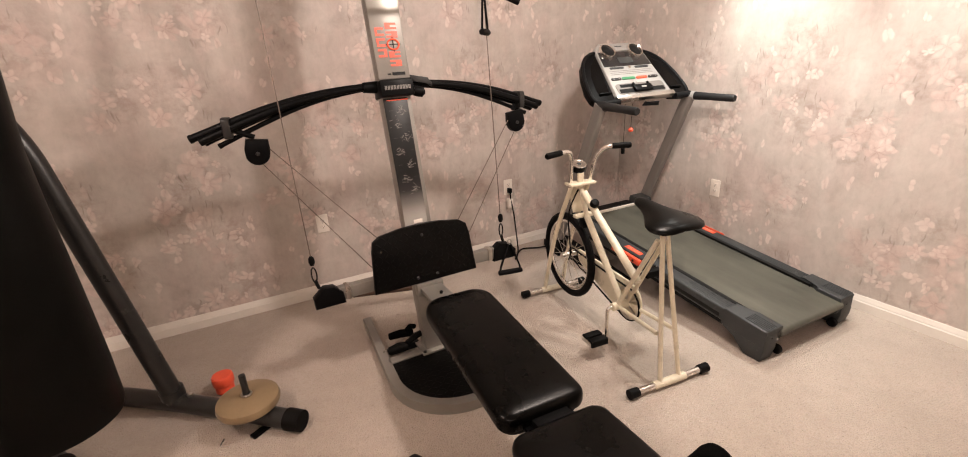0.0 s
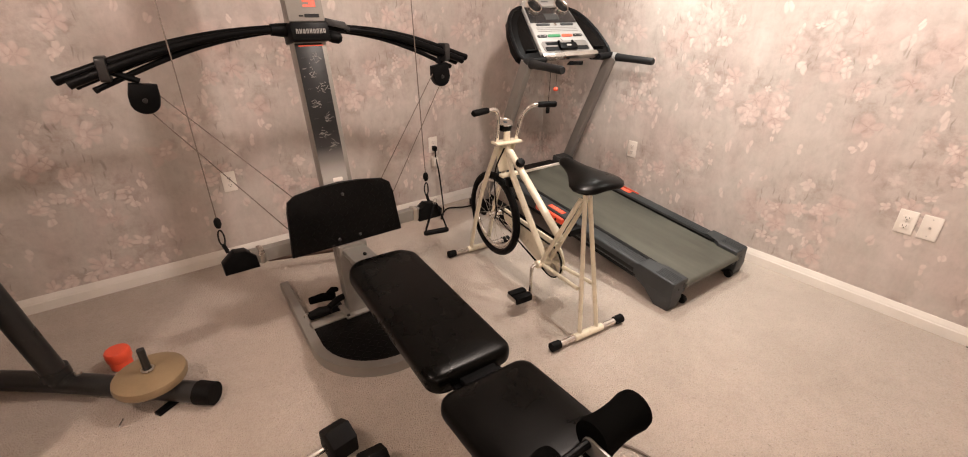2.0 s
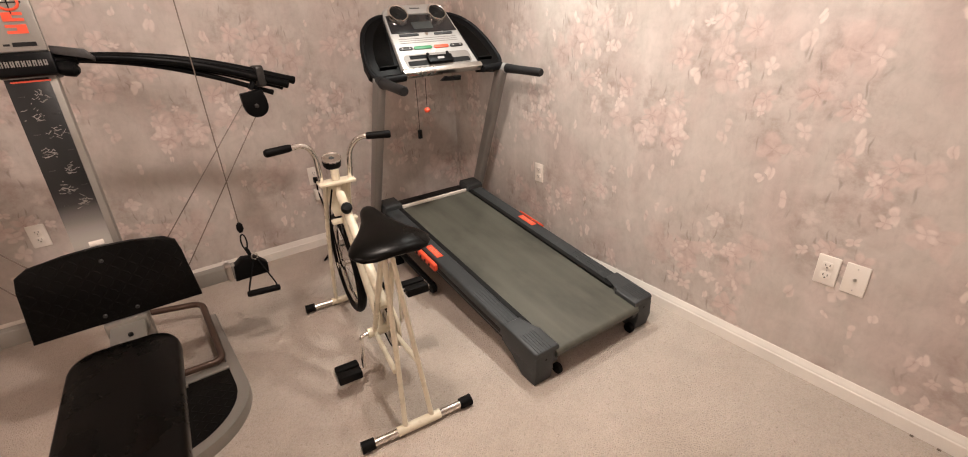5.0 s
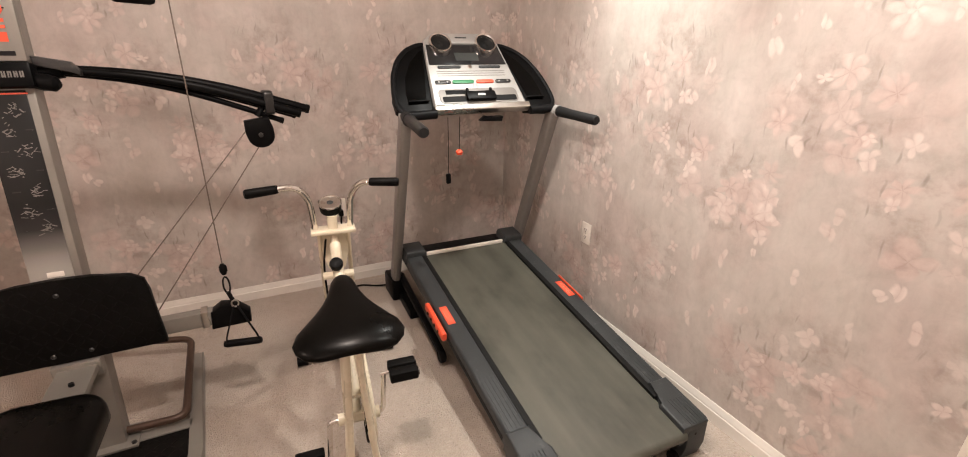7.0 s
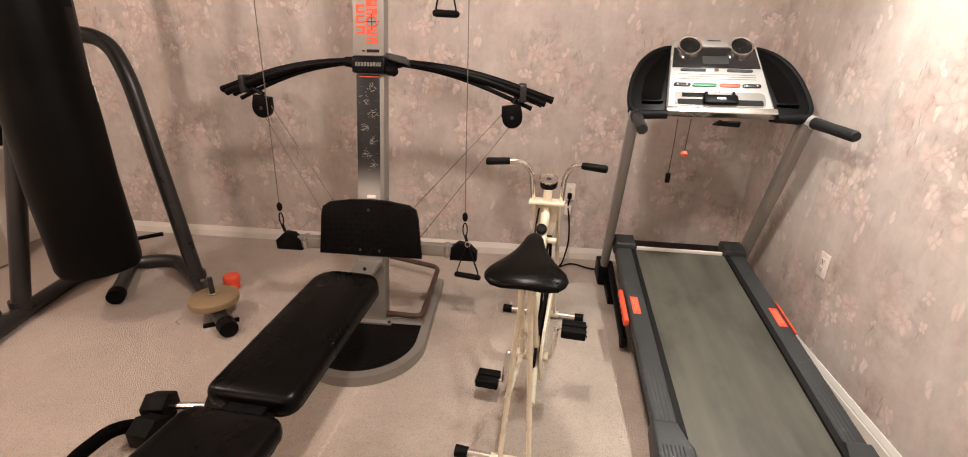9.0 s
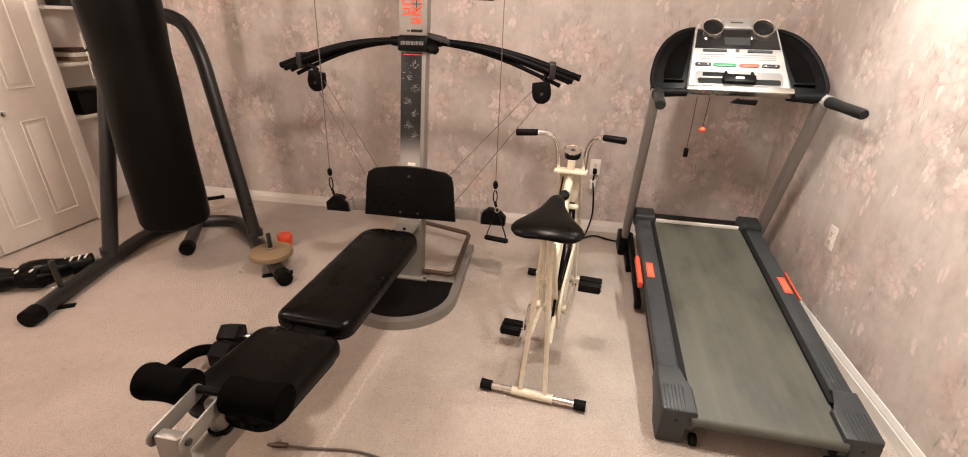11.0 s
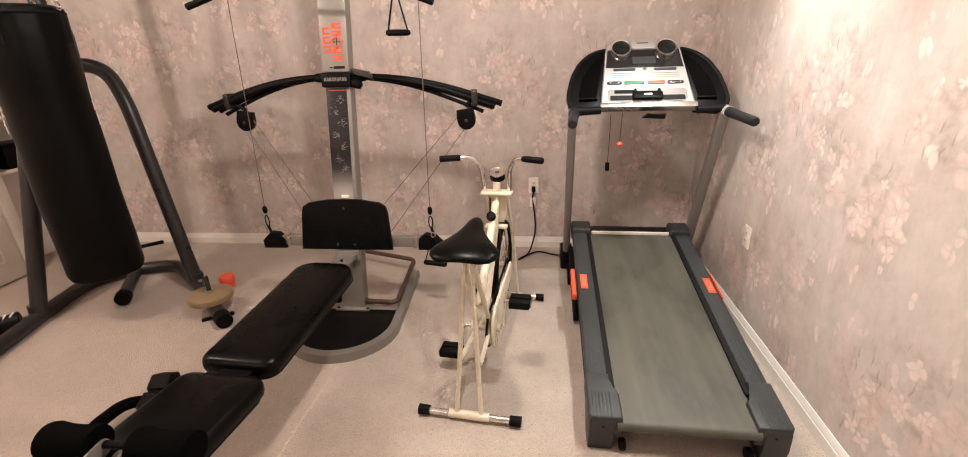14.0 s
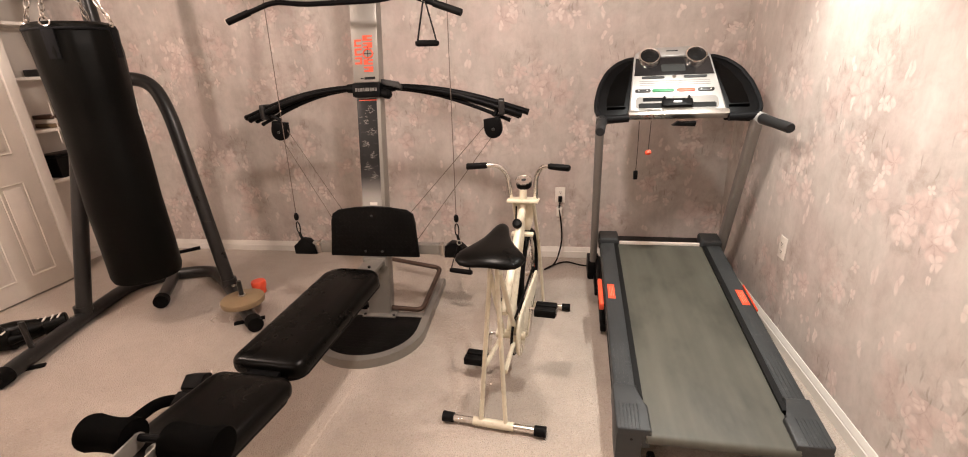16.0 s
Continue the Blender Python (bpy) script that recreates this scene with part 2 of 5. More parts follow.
        edge = calc(nt, "ADD", edge, mul(rub, 0.5))
        mask = mul(inv(step(nt, edge, -0.22, 0.16)), step(nt, r1, 1 - keep, 1 - keep + 0.05), opacity)
        if gated:
            mask = mul(mask, step(nt, cluster(v.outputs["Position"]), 0.15, 0.5))
        tone = calc(nt, "ADD", calc(nt, "ADD", mul(r, 0.30), mul(lobe, 0.28)), calc(nt, "ADD", mul(rub, 0.75), mul(r3, 0.34)))
        return mixc(nt, mask, col, ramp(nt, tone, tints))

    blush = [(0.05, (0.36, 0.25, 0.215)), (0.35, (0.52, 0.405, 0.365)), (0.65, (0.625, 0.51, 0.465)), (1.0, (0.74, 0.655, 0.60))]
    cream = [(0.05, (0.44, 0.34, 0.30)), (0.4, (0.62, 0.525, 0.48)), (1.0, (0.77, 0.70, 0.64))]
    col = blossom(col, pp, 4.4, 0.088, 4.0, 0.92, True, 0.60, blush)
    col = blossom(col, pp, 7.6, 0.056, 6.0, 0.66, True, 0.74, blush)
    col = blossom(col, pp, 12.5, 0.031, 4.0, 0.45, True, 0.78, cream)
    lean = mapped(pp, (1, 0.62, 1), (3.1, 1.3, 0), 28)
    col = blossom(col, lean, 16.0, 0.018, 2.0, 0.34, True, 0.8, cream)
    lean = mapped(pp, (1, 0.5, 1), (7.7, 2.9, 0), -35)
    col = blossom(col, lean, 11.0, 0.017, 2.0, 0.24, False, 0.75, cream)
    # brush marks over all
    col = mixc(nt, 0.17, col, ramp(nt, noise_tex(nt, mapped(pp, (1, 0.5, 1)), 46, 4, 0.65).outputs[0], [(0.3, (0.62, 0.60, 0.58)), (0.5, (1, 1, 1)), (0.72, (1.22, 1.2, 1.18))]), "MULTIPLY")
    nt.links.new(col, b.inputs["Base Color"])
    b.inputs["Roughness"].default_value = 0.52
    b.inputs["Specular IOR Level"].default_value = 0.35
    weave = noise_tex(nt, p, 420, 2, 0.6)
    bump(nt, b, weave.outputs[0], 0.12, 0.0006)
    return m


def carpet(name, c0, c1, fleck):
    m, nt, b = nodes_of(name)
    v = coords(nt)
    wear = noise_tex(nt, v, 1.7, 6, 0.65, 0.3)
    mid = noise_tex(nt, v, 14, 5, 0.65)
    loop = nt.nodes.new("ShaderNodeTexVoronoi")
    loop.inputs["Scale"].default_value = 190
    nt.links.new(v, loop.inputs["Vector"])
    fl = noise_tex(nt, v, 75, 3, 0.7)
    col = ramp(nt, wear.outputs[0], [(0.3, c0), (0.65, c1)])
    col = mixc(nt, 0.3, col, ramp(nt, mid.outputs[0], [(0.32, c0), (0.7, c1)]))
    col = mixc(nt, calc(nt, "MULTIPLY", step(nt, fl.outputs[0], 0.60, 0.70), 0.6), col, fleck)
    col = mixc(nt, calc(nt, "MULTIPLY", step(nt, loop.outputs["Distance"], 0.4, 0.8), 0.22), col, tuple(c * 0.55 for c in c0))
    nt.links.new(col, b.inputs["Base Color"])
    b.inputs["Roughness"].default_value = 0.95
    b.inputs["Specular IOR Level"].default_value = 0.15
    b.inputs["Sheen Weight"].default_value = 0.15
    bump(nt, b, calc(nt, "ADD", loop.outputs["Distance"], calc(nt, "MULTIPLY", mid.outputs[0], 0.8)), 0.8, 0.005)
    return m


def belt_material():
    """Worn olive belt: long lengthwise streaks, scuffed middle, fine weave."""
    m, nt, b = nodes_of("worn treadmill belt")
    s1 = noise_tex(nt, coords(nt, (1, 0.45, 0)), 5, 4, 0.6)
    s2 = noise_tex(nt, coords(nt, (1, 0.03, 0)), 16, 2, 0.5)
    weave = noise_tex(nt, coords(nt), 210, 2, 0.6)
    col = ramp(nt, s1.outputs[0], [(0.34, (0.038, 0.0375, 0.030)), (0.48, (0.070, 0.069, 0.054)), (0.70, (0.098, 0.094, 0.074))])
    col = mixc(nt, 0.3, col, ramp(nt, s2.outputs[0], [(0.35, (0.042, 0.041, 0.033)), (0.7, (0.098, 0.094, 0.075))]))
    nt.links.new(col, b.inputs["Base Color"])
    nt.links.new(ramp(nt, s1.outputs[0], [(0.3, (0.45,) * 3), (0.7, (0.62,) * 3)]), b.inputs["Roughness"])
    b.inputs["Specular IOR Level"].default_value = 0.4
    bump(nt, b, weave.outputs[0], 0.2, 0.0006)
    return m


M_PAPER_X = wallpaper("floral wallpaper back", "X")
M_PAPER_Y = wallpaper("floral wallpaper side", "Y")
M_CARPET = carpet("cream carpet", (0.385, 0.325, 0.272), (0.50, 0.43, 0.368), (0.19, 0.15, 0.115))
M_WHITE = surface("white trim paint", (0.74, 0.70, 0.64), 0.4, vary=0.05, grain=60, relief=0.05)
M_DOOR = surface("white door paint", (0.74, 0.69, 0.62), 0.42, vary=0.05, grain=40, relief=0.06)
M_CEIL = surface("ceiling paint", (0.66, 0.62, 0.575), 0.9, vary=0.04, grain=90, relief=0.4, dist=0.003)
M_PLAIN = surface("plain wall paint", (0.50, 0.43, 0.38), 0.85, vary=0.06, grain=120)
M_PLATE = surface("outlet plastic", (0.80, 0.75, 0.68), 0.35, vary=0.03, relief=0.0)
M_SLOT = surface("dark slot", (0.005, 0.005, 0.005), 0.6, vary=0.1, relief=0.0, spec=0.2)
M_BLACK = surface("black moulded plastic", (0.0026, 0.0026, 0.0028), 0.42, vary=0.25, grain=350, relief=0.2, spec=0.09)
M_RUBBER = surface("black rubber", (0.003, 0.0027, 0.0026), 0.6, vary=0.3, grain=250, relief=0.3, spec=0.1)
M_FOAM = surface("black foam", (0.0022, 0.0021, 0.0019), 0.95, vary=0.25, grain=420, relief=0.5, dist=0.002, spec=0.03)
M_VINYL = surface("black vinyl", (0.0018, 0.0016, 0.0013), 0.31, vary=0.25, grain=320, relief=0.07, dist=0.0008, spec=0.115)
M_BAG = surface("punching bag leather", (0.0026, 0.0025, 0.0019), 0.46, vary=0.3, scale=4, grain=160, relief=0.2, dist=0.0015, spec=0.09)
M_SILVER = surface("silver paint", (0.27, 0.255, 0.23), 0.4, 0.45, vary=0.1, grain=300, relief=0.08)
M_SILVERPL = surface("silver plastic", (0.40, 0.395, 0.38), 0.36, 0.25, vary=0.05, grain=400, relief=0.05)
M_CHROME = surface("chrome", (0.82, 0.79, 0.75), 0.16, 1.0, vary=0.06, grain=60, relief=0.02, wear=(0.5, 0.42, 0.33))
M_STEEL = surface("worn bright steel", (0.55, 0.52, 0.48), 0.3, 1.0, vary=0.12, grain=90, relief=0.05)
M_GREY = surface("charcoal tube paint", (0.025, 0.0243, 0.0235), 0.34, 0.3, vary=0.2, grain=260, relief=0.12, wear=(0.055, 0.052, 0.049))
M_DECK = surface("slate grey plastic", (0.030, 0.033, 0.0345), 0.5, vary=0.25, grain=300, relief=0.25, wear=(0.06, 0.063, 0.064), spec=0.4)
M_DECKDK = surface("dark deck plastic", (0.005, 0.0053, 0.006), 0.5, vary=0.2, grain=300, relief=0.2, spec=0.12)
M_BELT = belt_material()
M_UPR = surface("grey upright paint", (0.215, 0.20, 0.185), 0.42, 0.3, vary=0.06, grain=300, relief=0.08)
M_ORANGE = surface("orange red plastic", (0.75, 0.085, 0.035), 0.4, vary=0.12, relief=0.05)
M_GREEN = surface("green key", (0.035, 0.22, 0.09), 0.4, vary=0.1, relief=0.0)
M_CREAM = surface("cream enamel", (0.70, 0.635, 0.49), 0.3, vary=0.08, scale=9, grain=90, relief=0.06, wear=(0.52, 0.44, 0.31))
M_BROWNW = surface("tan plate vinyl", (0.22, 0.155, 0.085), 0.4, vary=0.15, relief=0.1)
M_CABLE = surface("steel cable", (0.17, 0.135, 0.112), 0.5, 0.5, vary=0.2, relief=0.0)
M_RUST = surface("brown powder coat tube", (0.078, 0.046, 0.032), 0.42, 0.4, vary=0.2, relief=0.1)
M_GLASS = surface("dark display", (0.010, 0.011, 0.013), 0.12, vary=0.1, relief=0.0, coat=0.6)
M_STRAP = surface("black webbing", (0.007, 0.007, 0.008), 0.85, vary=0.2, grain=500, relief=0.5, spec=0.15)
M_SEAM = surface("seam thread", (0.50, 0.435, 0.37), 0.95, vary=0.15, scale=30, relief=0.3, spec=0.1)
M_GRIP = surface("dark grey grip", (0.013, 0.0135, 0.014), 0.5, vary=0.2, grain=200, relief=0.2, spec=0.3)
M_TAG = surface("label print", (0.85, 0.30, 0.2), 0.5, vary=0.1, relief=0.0)
M_EDGE = surface("carpet edge line", (0.14, 0.11, 0.08), 0.95, vary=0.4, scale=40, relief=0.3)

# ---------------------------------------------------------------- structure
XL, YF, H = -4.72, -5.2, 2.34


def structure(name, bm, material, label, category):
    return solo(name, bm, material, label, category, "structure")


structure("floor", box(-5.1, 0.12, -5.3, 0.12, -0.08, 0.0), M_CARPET, "cream looped carpet with worn patches and flecks", "floor")
structure("wall_north", box(-5.1, 0.12, 0.0, 0.12, 0.0, H), M_PAPER_X, "floral wallpaper in mauve and grey with pink petals", "wall")
structure("wall_east", box(0.0, 0.12, -3.19, 0.0, 0.0, H), M_PAPER_Y, "floral wallpaper lit by a recessed ceiling lamp", "wall")
structure("wall_south_1", box(-0.62, 0.12, -3.31, -3.19, 0.0, H), M_PAPER_X, "short return wall with floral wallpaper", "wall")
structure("wall_south_2", box(-0.62, -0.50, -5.2, -3.31, 0.0, H), M_PLAIN, "plain wall behind the gym corner", "wall")
structure("wall_south_3", box(-5.1, -0.50, -5.32, -5.2, 0.0, H), M_PLAIN, "plain wall closing the room", "wall")
# west wall with closet opening and an open shelf niche beside it
structure("wall_west_1", box(-4.84, XL, -5.2, -1.90, 0.0, H), M_PLAIN, "plain painted wall beside the closet", "wall")
structure("wall_west_2", box(-4.84, XL, -1.90, 0.0, 2.03, H), M_PLAIN, "wall above the closet doors", "wall")
structure("wall_west_3", box(-5.10, -4.98, -1.90, 0.0, 0.0, H), M_WHITE, "white back of the shelf niche", "wall")
structure("ceiling", box(-5.1, 0.12, -5.3, 0.12, H, H + 0.1), M_CEIL, "plain white ceiling with recessed lamps", "ceiling")


def skirting(name, pts):
    """A moulded skirting board along a run; pts: start, end, inward normal."""
    (x0, y0), (x1, y1), (nx, ny) = pts
    prof = [(0.0, 0.0), (0.014, 0.0), (0.014, 0.048), (0.011, 0.052), (0.011, 0.060), (0.007, 0.066), (0.006, 0.076), (0.003, 0.082), (0.0, 0.082)]
    bm = bmesh.new()
    ends = [[bm.verts.new((x + nx * d, y + ny * d, z)) for d, z in prof] for x, y in ((x0, y0), (x1, y1))]
    k = len(prof)
    for i in range(k):
        bm.faces.new((ends[0][i], ends[0][(i + 1) % k], ends[1][(i + 1) % k], ends[1][i]))
    bm.faces.new(ends[0][::-1])
    bm.faces.new(ends[1])
    structure(name, bm, M_WHITE, "white moulded skirting board", "baseboard")


skirting("baseboard", ((-4.98, -0.001), (-0.001, -0.001), (0, -1)))
skirting("baseboard", ((-0.001, -0.016), (-0.001, -3.174), (-1, 0)))
skirting("baseboard", ((-0.001, -3.189), (-0.62, -3.189), (0, 1)))
skirting("baseboard", ((-4.979, -0.016), (-4.979, -0.62), (1, 0)))

# ---------------------------------------------------------------- wall fixtures
def outlet(at, normal, kind="duplex"):
    """A wall plate with a bevelled edge; at: centre on the wall, normal into the room."""
    n = Vector((*normal, 0))
    side = Vector((-normal[1], normal[0], 0))
    m = Matrix((( side.x, 0, n.x, at[0]), (side.y, 0, n.y, at[1]), (0, 1, 0, at[2]), (0, 0, 0, 1)))
    name = {"duplex": "wall_outlet", "blank": "cable_plate"}[kind]
    t = thing(name, at, {"duplex": "white duplex power outlet on floral wallpaper", "blank": "white coaxial cable plate on floral wallpaper"}[kind], "outlet")
    part("cover_plate", prism(rrect(-0.036, 0.036, -0.058, 0.058, 0.004, 3), 0.001, 0.007, m, 0.003), M_PLATE, t)
    if kind == "duplex":
        for dz in (-0.02, 0.02):
            s = part("socket", prism(rrect(-0.017, 0.017, dz - 0.014, dz + 0.014, 0.007, 4), 0.007, 0.0095, m, 0.001), M_PLATE, t)
            bm = box(-0.008, -0.0055, dz - 0.001, dz + 0.007, 0.0093, 0.0102, 0, m)
            box(0.0055, 0.008, dz - 0.001, dz + 0.007, 0.0093, 0.0102, 0, m, bm=bm)
            prism(rrect(-0.0025, 0.0025, dz - 0.010, dz - 0.005, 0.002, 3), 0.0093, 0.0102, m, bm=bm)
            part("slot", bm, M_SLOT, s)
        part("screw", lathe([(0.003, 0), (0.002, 0.0015)], m @ Vector((0, 0, 0.007)), n, 8), M_STEEL, t)
    else:
        part("socket", lathe([(0.006, 0), (0.006, 0.003), (0.0035, 0.003), (0.0035, 0.009)], m @ Vector((0, 0, 0.007)), n, 10), M_STEEL, t)
        for dz in (-0.042, 0.042):
            part("screw", lathe([(0.003, 0), (0.002, 0.0015)], m @ Vector((0, dz, 0.007)), n, 8), M_STEEL, t)


outlet((0.0, -0.935, 0.485), (-1, 0))
outlet((0.0, -2.498, 0.487), (-1, 0))
outlet((0.0, -2.586, 0.487), (-1, 0), "blank")
outlet((-1.104, 0.0, 0.487), (0, -1))
outlet((-2.462, 0.0, 0.487), (0, -1))

# ceiling cans (flush trims of the recessed lamps, the added rear pair included)
for (lx, ly), watts, tint, cone, soft in CANS:
    can = thing("recessed_lamp", (lx, ly, H), "white recessed ceiling lamp with round trim, out of view", "ceiling lamp", "recessed ceiling lamps")
    bm = bmesh.new()
    pts = [(lx + 0.085 * math.cos(a), ly + 0.085 * math.sin(a), H - 0.004) for a in (2 * math.pi * i / 28 for i in range(28))]
    part("trim_ring", tube(pts, 0.012, 8, bm, flat=0.5, closed=True), M_WHITE, can)

# carpet seam and dark broken line at the carpet edge
bm = bmesh.new()
for i in range(110):
    y0 = -1.49 - i * 0.011
    w = random.uniform(0.002, 0.008)
    x0 = -2.058 - 0.00026 * i + random.uniform(-0.005, 0.005)
    box(x0 - w, x0 + w, y0 - random.uniform(0.008, 0.016), y0, -0.002, random.uniform(0.0006, 0.0022), bm=bm)
solo("carpet_seam", bm, M_SEAM, "pale frayed seam between two carpet widths", "carpet seam", "structure")
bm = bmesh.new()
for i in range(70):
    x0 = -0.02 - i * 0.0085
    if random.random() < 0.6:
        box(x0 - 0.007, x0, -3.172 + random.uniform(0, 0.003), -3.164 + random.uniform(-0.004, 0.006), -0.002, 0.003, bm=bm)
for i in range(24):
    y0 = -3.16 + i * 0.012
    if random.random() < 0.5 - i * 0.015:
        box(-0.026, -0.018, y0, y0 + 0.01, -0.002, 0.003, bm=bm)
solo("carpet_edge", bm, M_EDGE, "dark broken line along the carpet edge", "carpet edge", "structure")


# ---------------------------------------------------------------- closet side
def bifold():
    """Two panelled leaves that close the closet, with a small knob."""
    t = thing("closet_door", (XL, -1.1, 0.0), "white panelled bifold closet door, closed", "door")
    for y0, y1 in ((-1.885, -1.262), (-1.257, -0.63)):
        leaf = part("door_leaf", box(XL - 0.034, XL - 0.004, y0, y1, 0.012, 2.02, 0.003), M_DOOR, t)
        w = (y1 - y0)
        for z0, z1 in ((0.15, 0.775), (0.975, 1.60), (1.70, 1.93)):
            for k in (0, 1):
                a = y0 + (0.105 if k == 0 else 0.365)
                b = a + 0.155
                bm = bmesh.new()
                # raised rim, sunk bed, raised field
                ring = [(a, z0), (b, z0), (b, z1), (a, z1)]
                pts = [(XL - 0.003, y, z) for y, z in ring]
                tube(fillet(pts + [pts[0]], 0.001, 1), 0.0065, 6, bm, flat=0.6)
                part("panel_moulding", bm, M_DOOR, leaf)
                part("panel_field", box(XL - 0.006, XL + 0.003, a + 0.022, b - 0.022, z0 + 0.026, z1 - 0.026, 0.004), M_DOOR, leaf)
    k = part("knob", lathe([(0.011, 0), (0.007, 0.006), (0.007, 0.014), (0.016, 0.02), (0.016, 0.028), (0.006, 0.033)], (XL - 0.004, -0.985, 0.84), (1, 0, 0), 14), M_CHROME, t)


bifold()
structure("door_frame_1", box(-4.86, XL + 0.012, -0.625, -0.555, 0.0, 2.09, 0.004), M_WHITE, "white door casing beside the shelf niche", "door frame")
structure("door_frame_2", box(-4.86, XL + 0.012, -1.96, -1.89, 0.0, 2.09, 0.004), M_WHITE, "white door casing of the closet", "door frame")
structure("door_frame_3", box(-4.858, XL + 0.011, -1.889, -0.626, 2.03, 2.088, 0.004), M_WHITE, "white door head casing of the closet", "door frame")
for z in (0.72, 1.08, 1.44, 1.795):
    solo("niche_shelf", box(-4.979, -4.76, -0.554, -0.002, z - 0.011, z + 0.011, 0.002), M_WHITE, "white painted shelf board in a wall niche", "shelf", "", "niche shelves")
t = thing("storage_box", (-4.87, -0.30, 0.731), "dark storage box on a niche shelf", "box")
part("body", box(-4.96, -4.78, -0.43, -0.17, 0.731, 0.88, 0.006), M_RUBBER, t)
part("lid", box(-4.965, -4.775, -0.435, -0.165, 0.882, 0.902, 0.005), M_BLACK, t)
t = thing("book_stack", (-4.87, -0.3, 1.091), "small stack of books on a niche shelf", "books")
for i, w in enumerate((0.16, 0.15, 0.13)):
    part("book", box(-4.95, -4.79, -0.36, -0.36 + w, 1.092 + i * 0.031, 1.121 + i * 0.031, 0.003), (M_BROWNW, M_WHITE, M_RUST)[i], t)
t = thing("metal_box", (-4.87, -0.26, 1.451), "small dark metal box on a niche shelf", "box")
part("body", box(-4.93, -4.80, -0.33, -0.19, 1.452, 1.50, 0.008), M_GREY, t)


# ---------------------------------------------------------------- treadmill
M_BOWL = surface("gloss black bowl", (0.0012, 0.0012, 0.0012), 0.16, relief=0.0, spec=0.12)


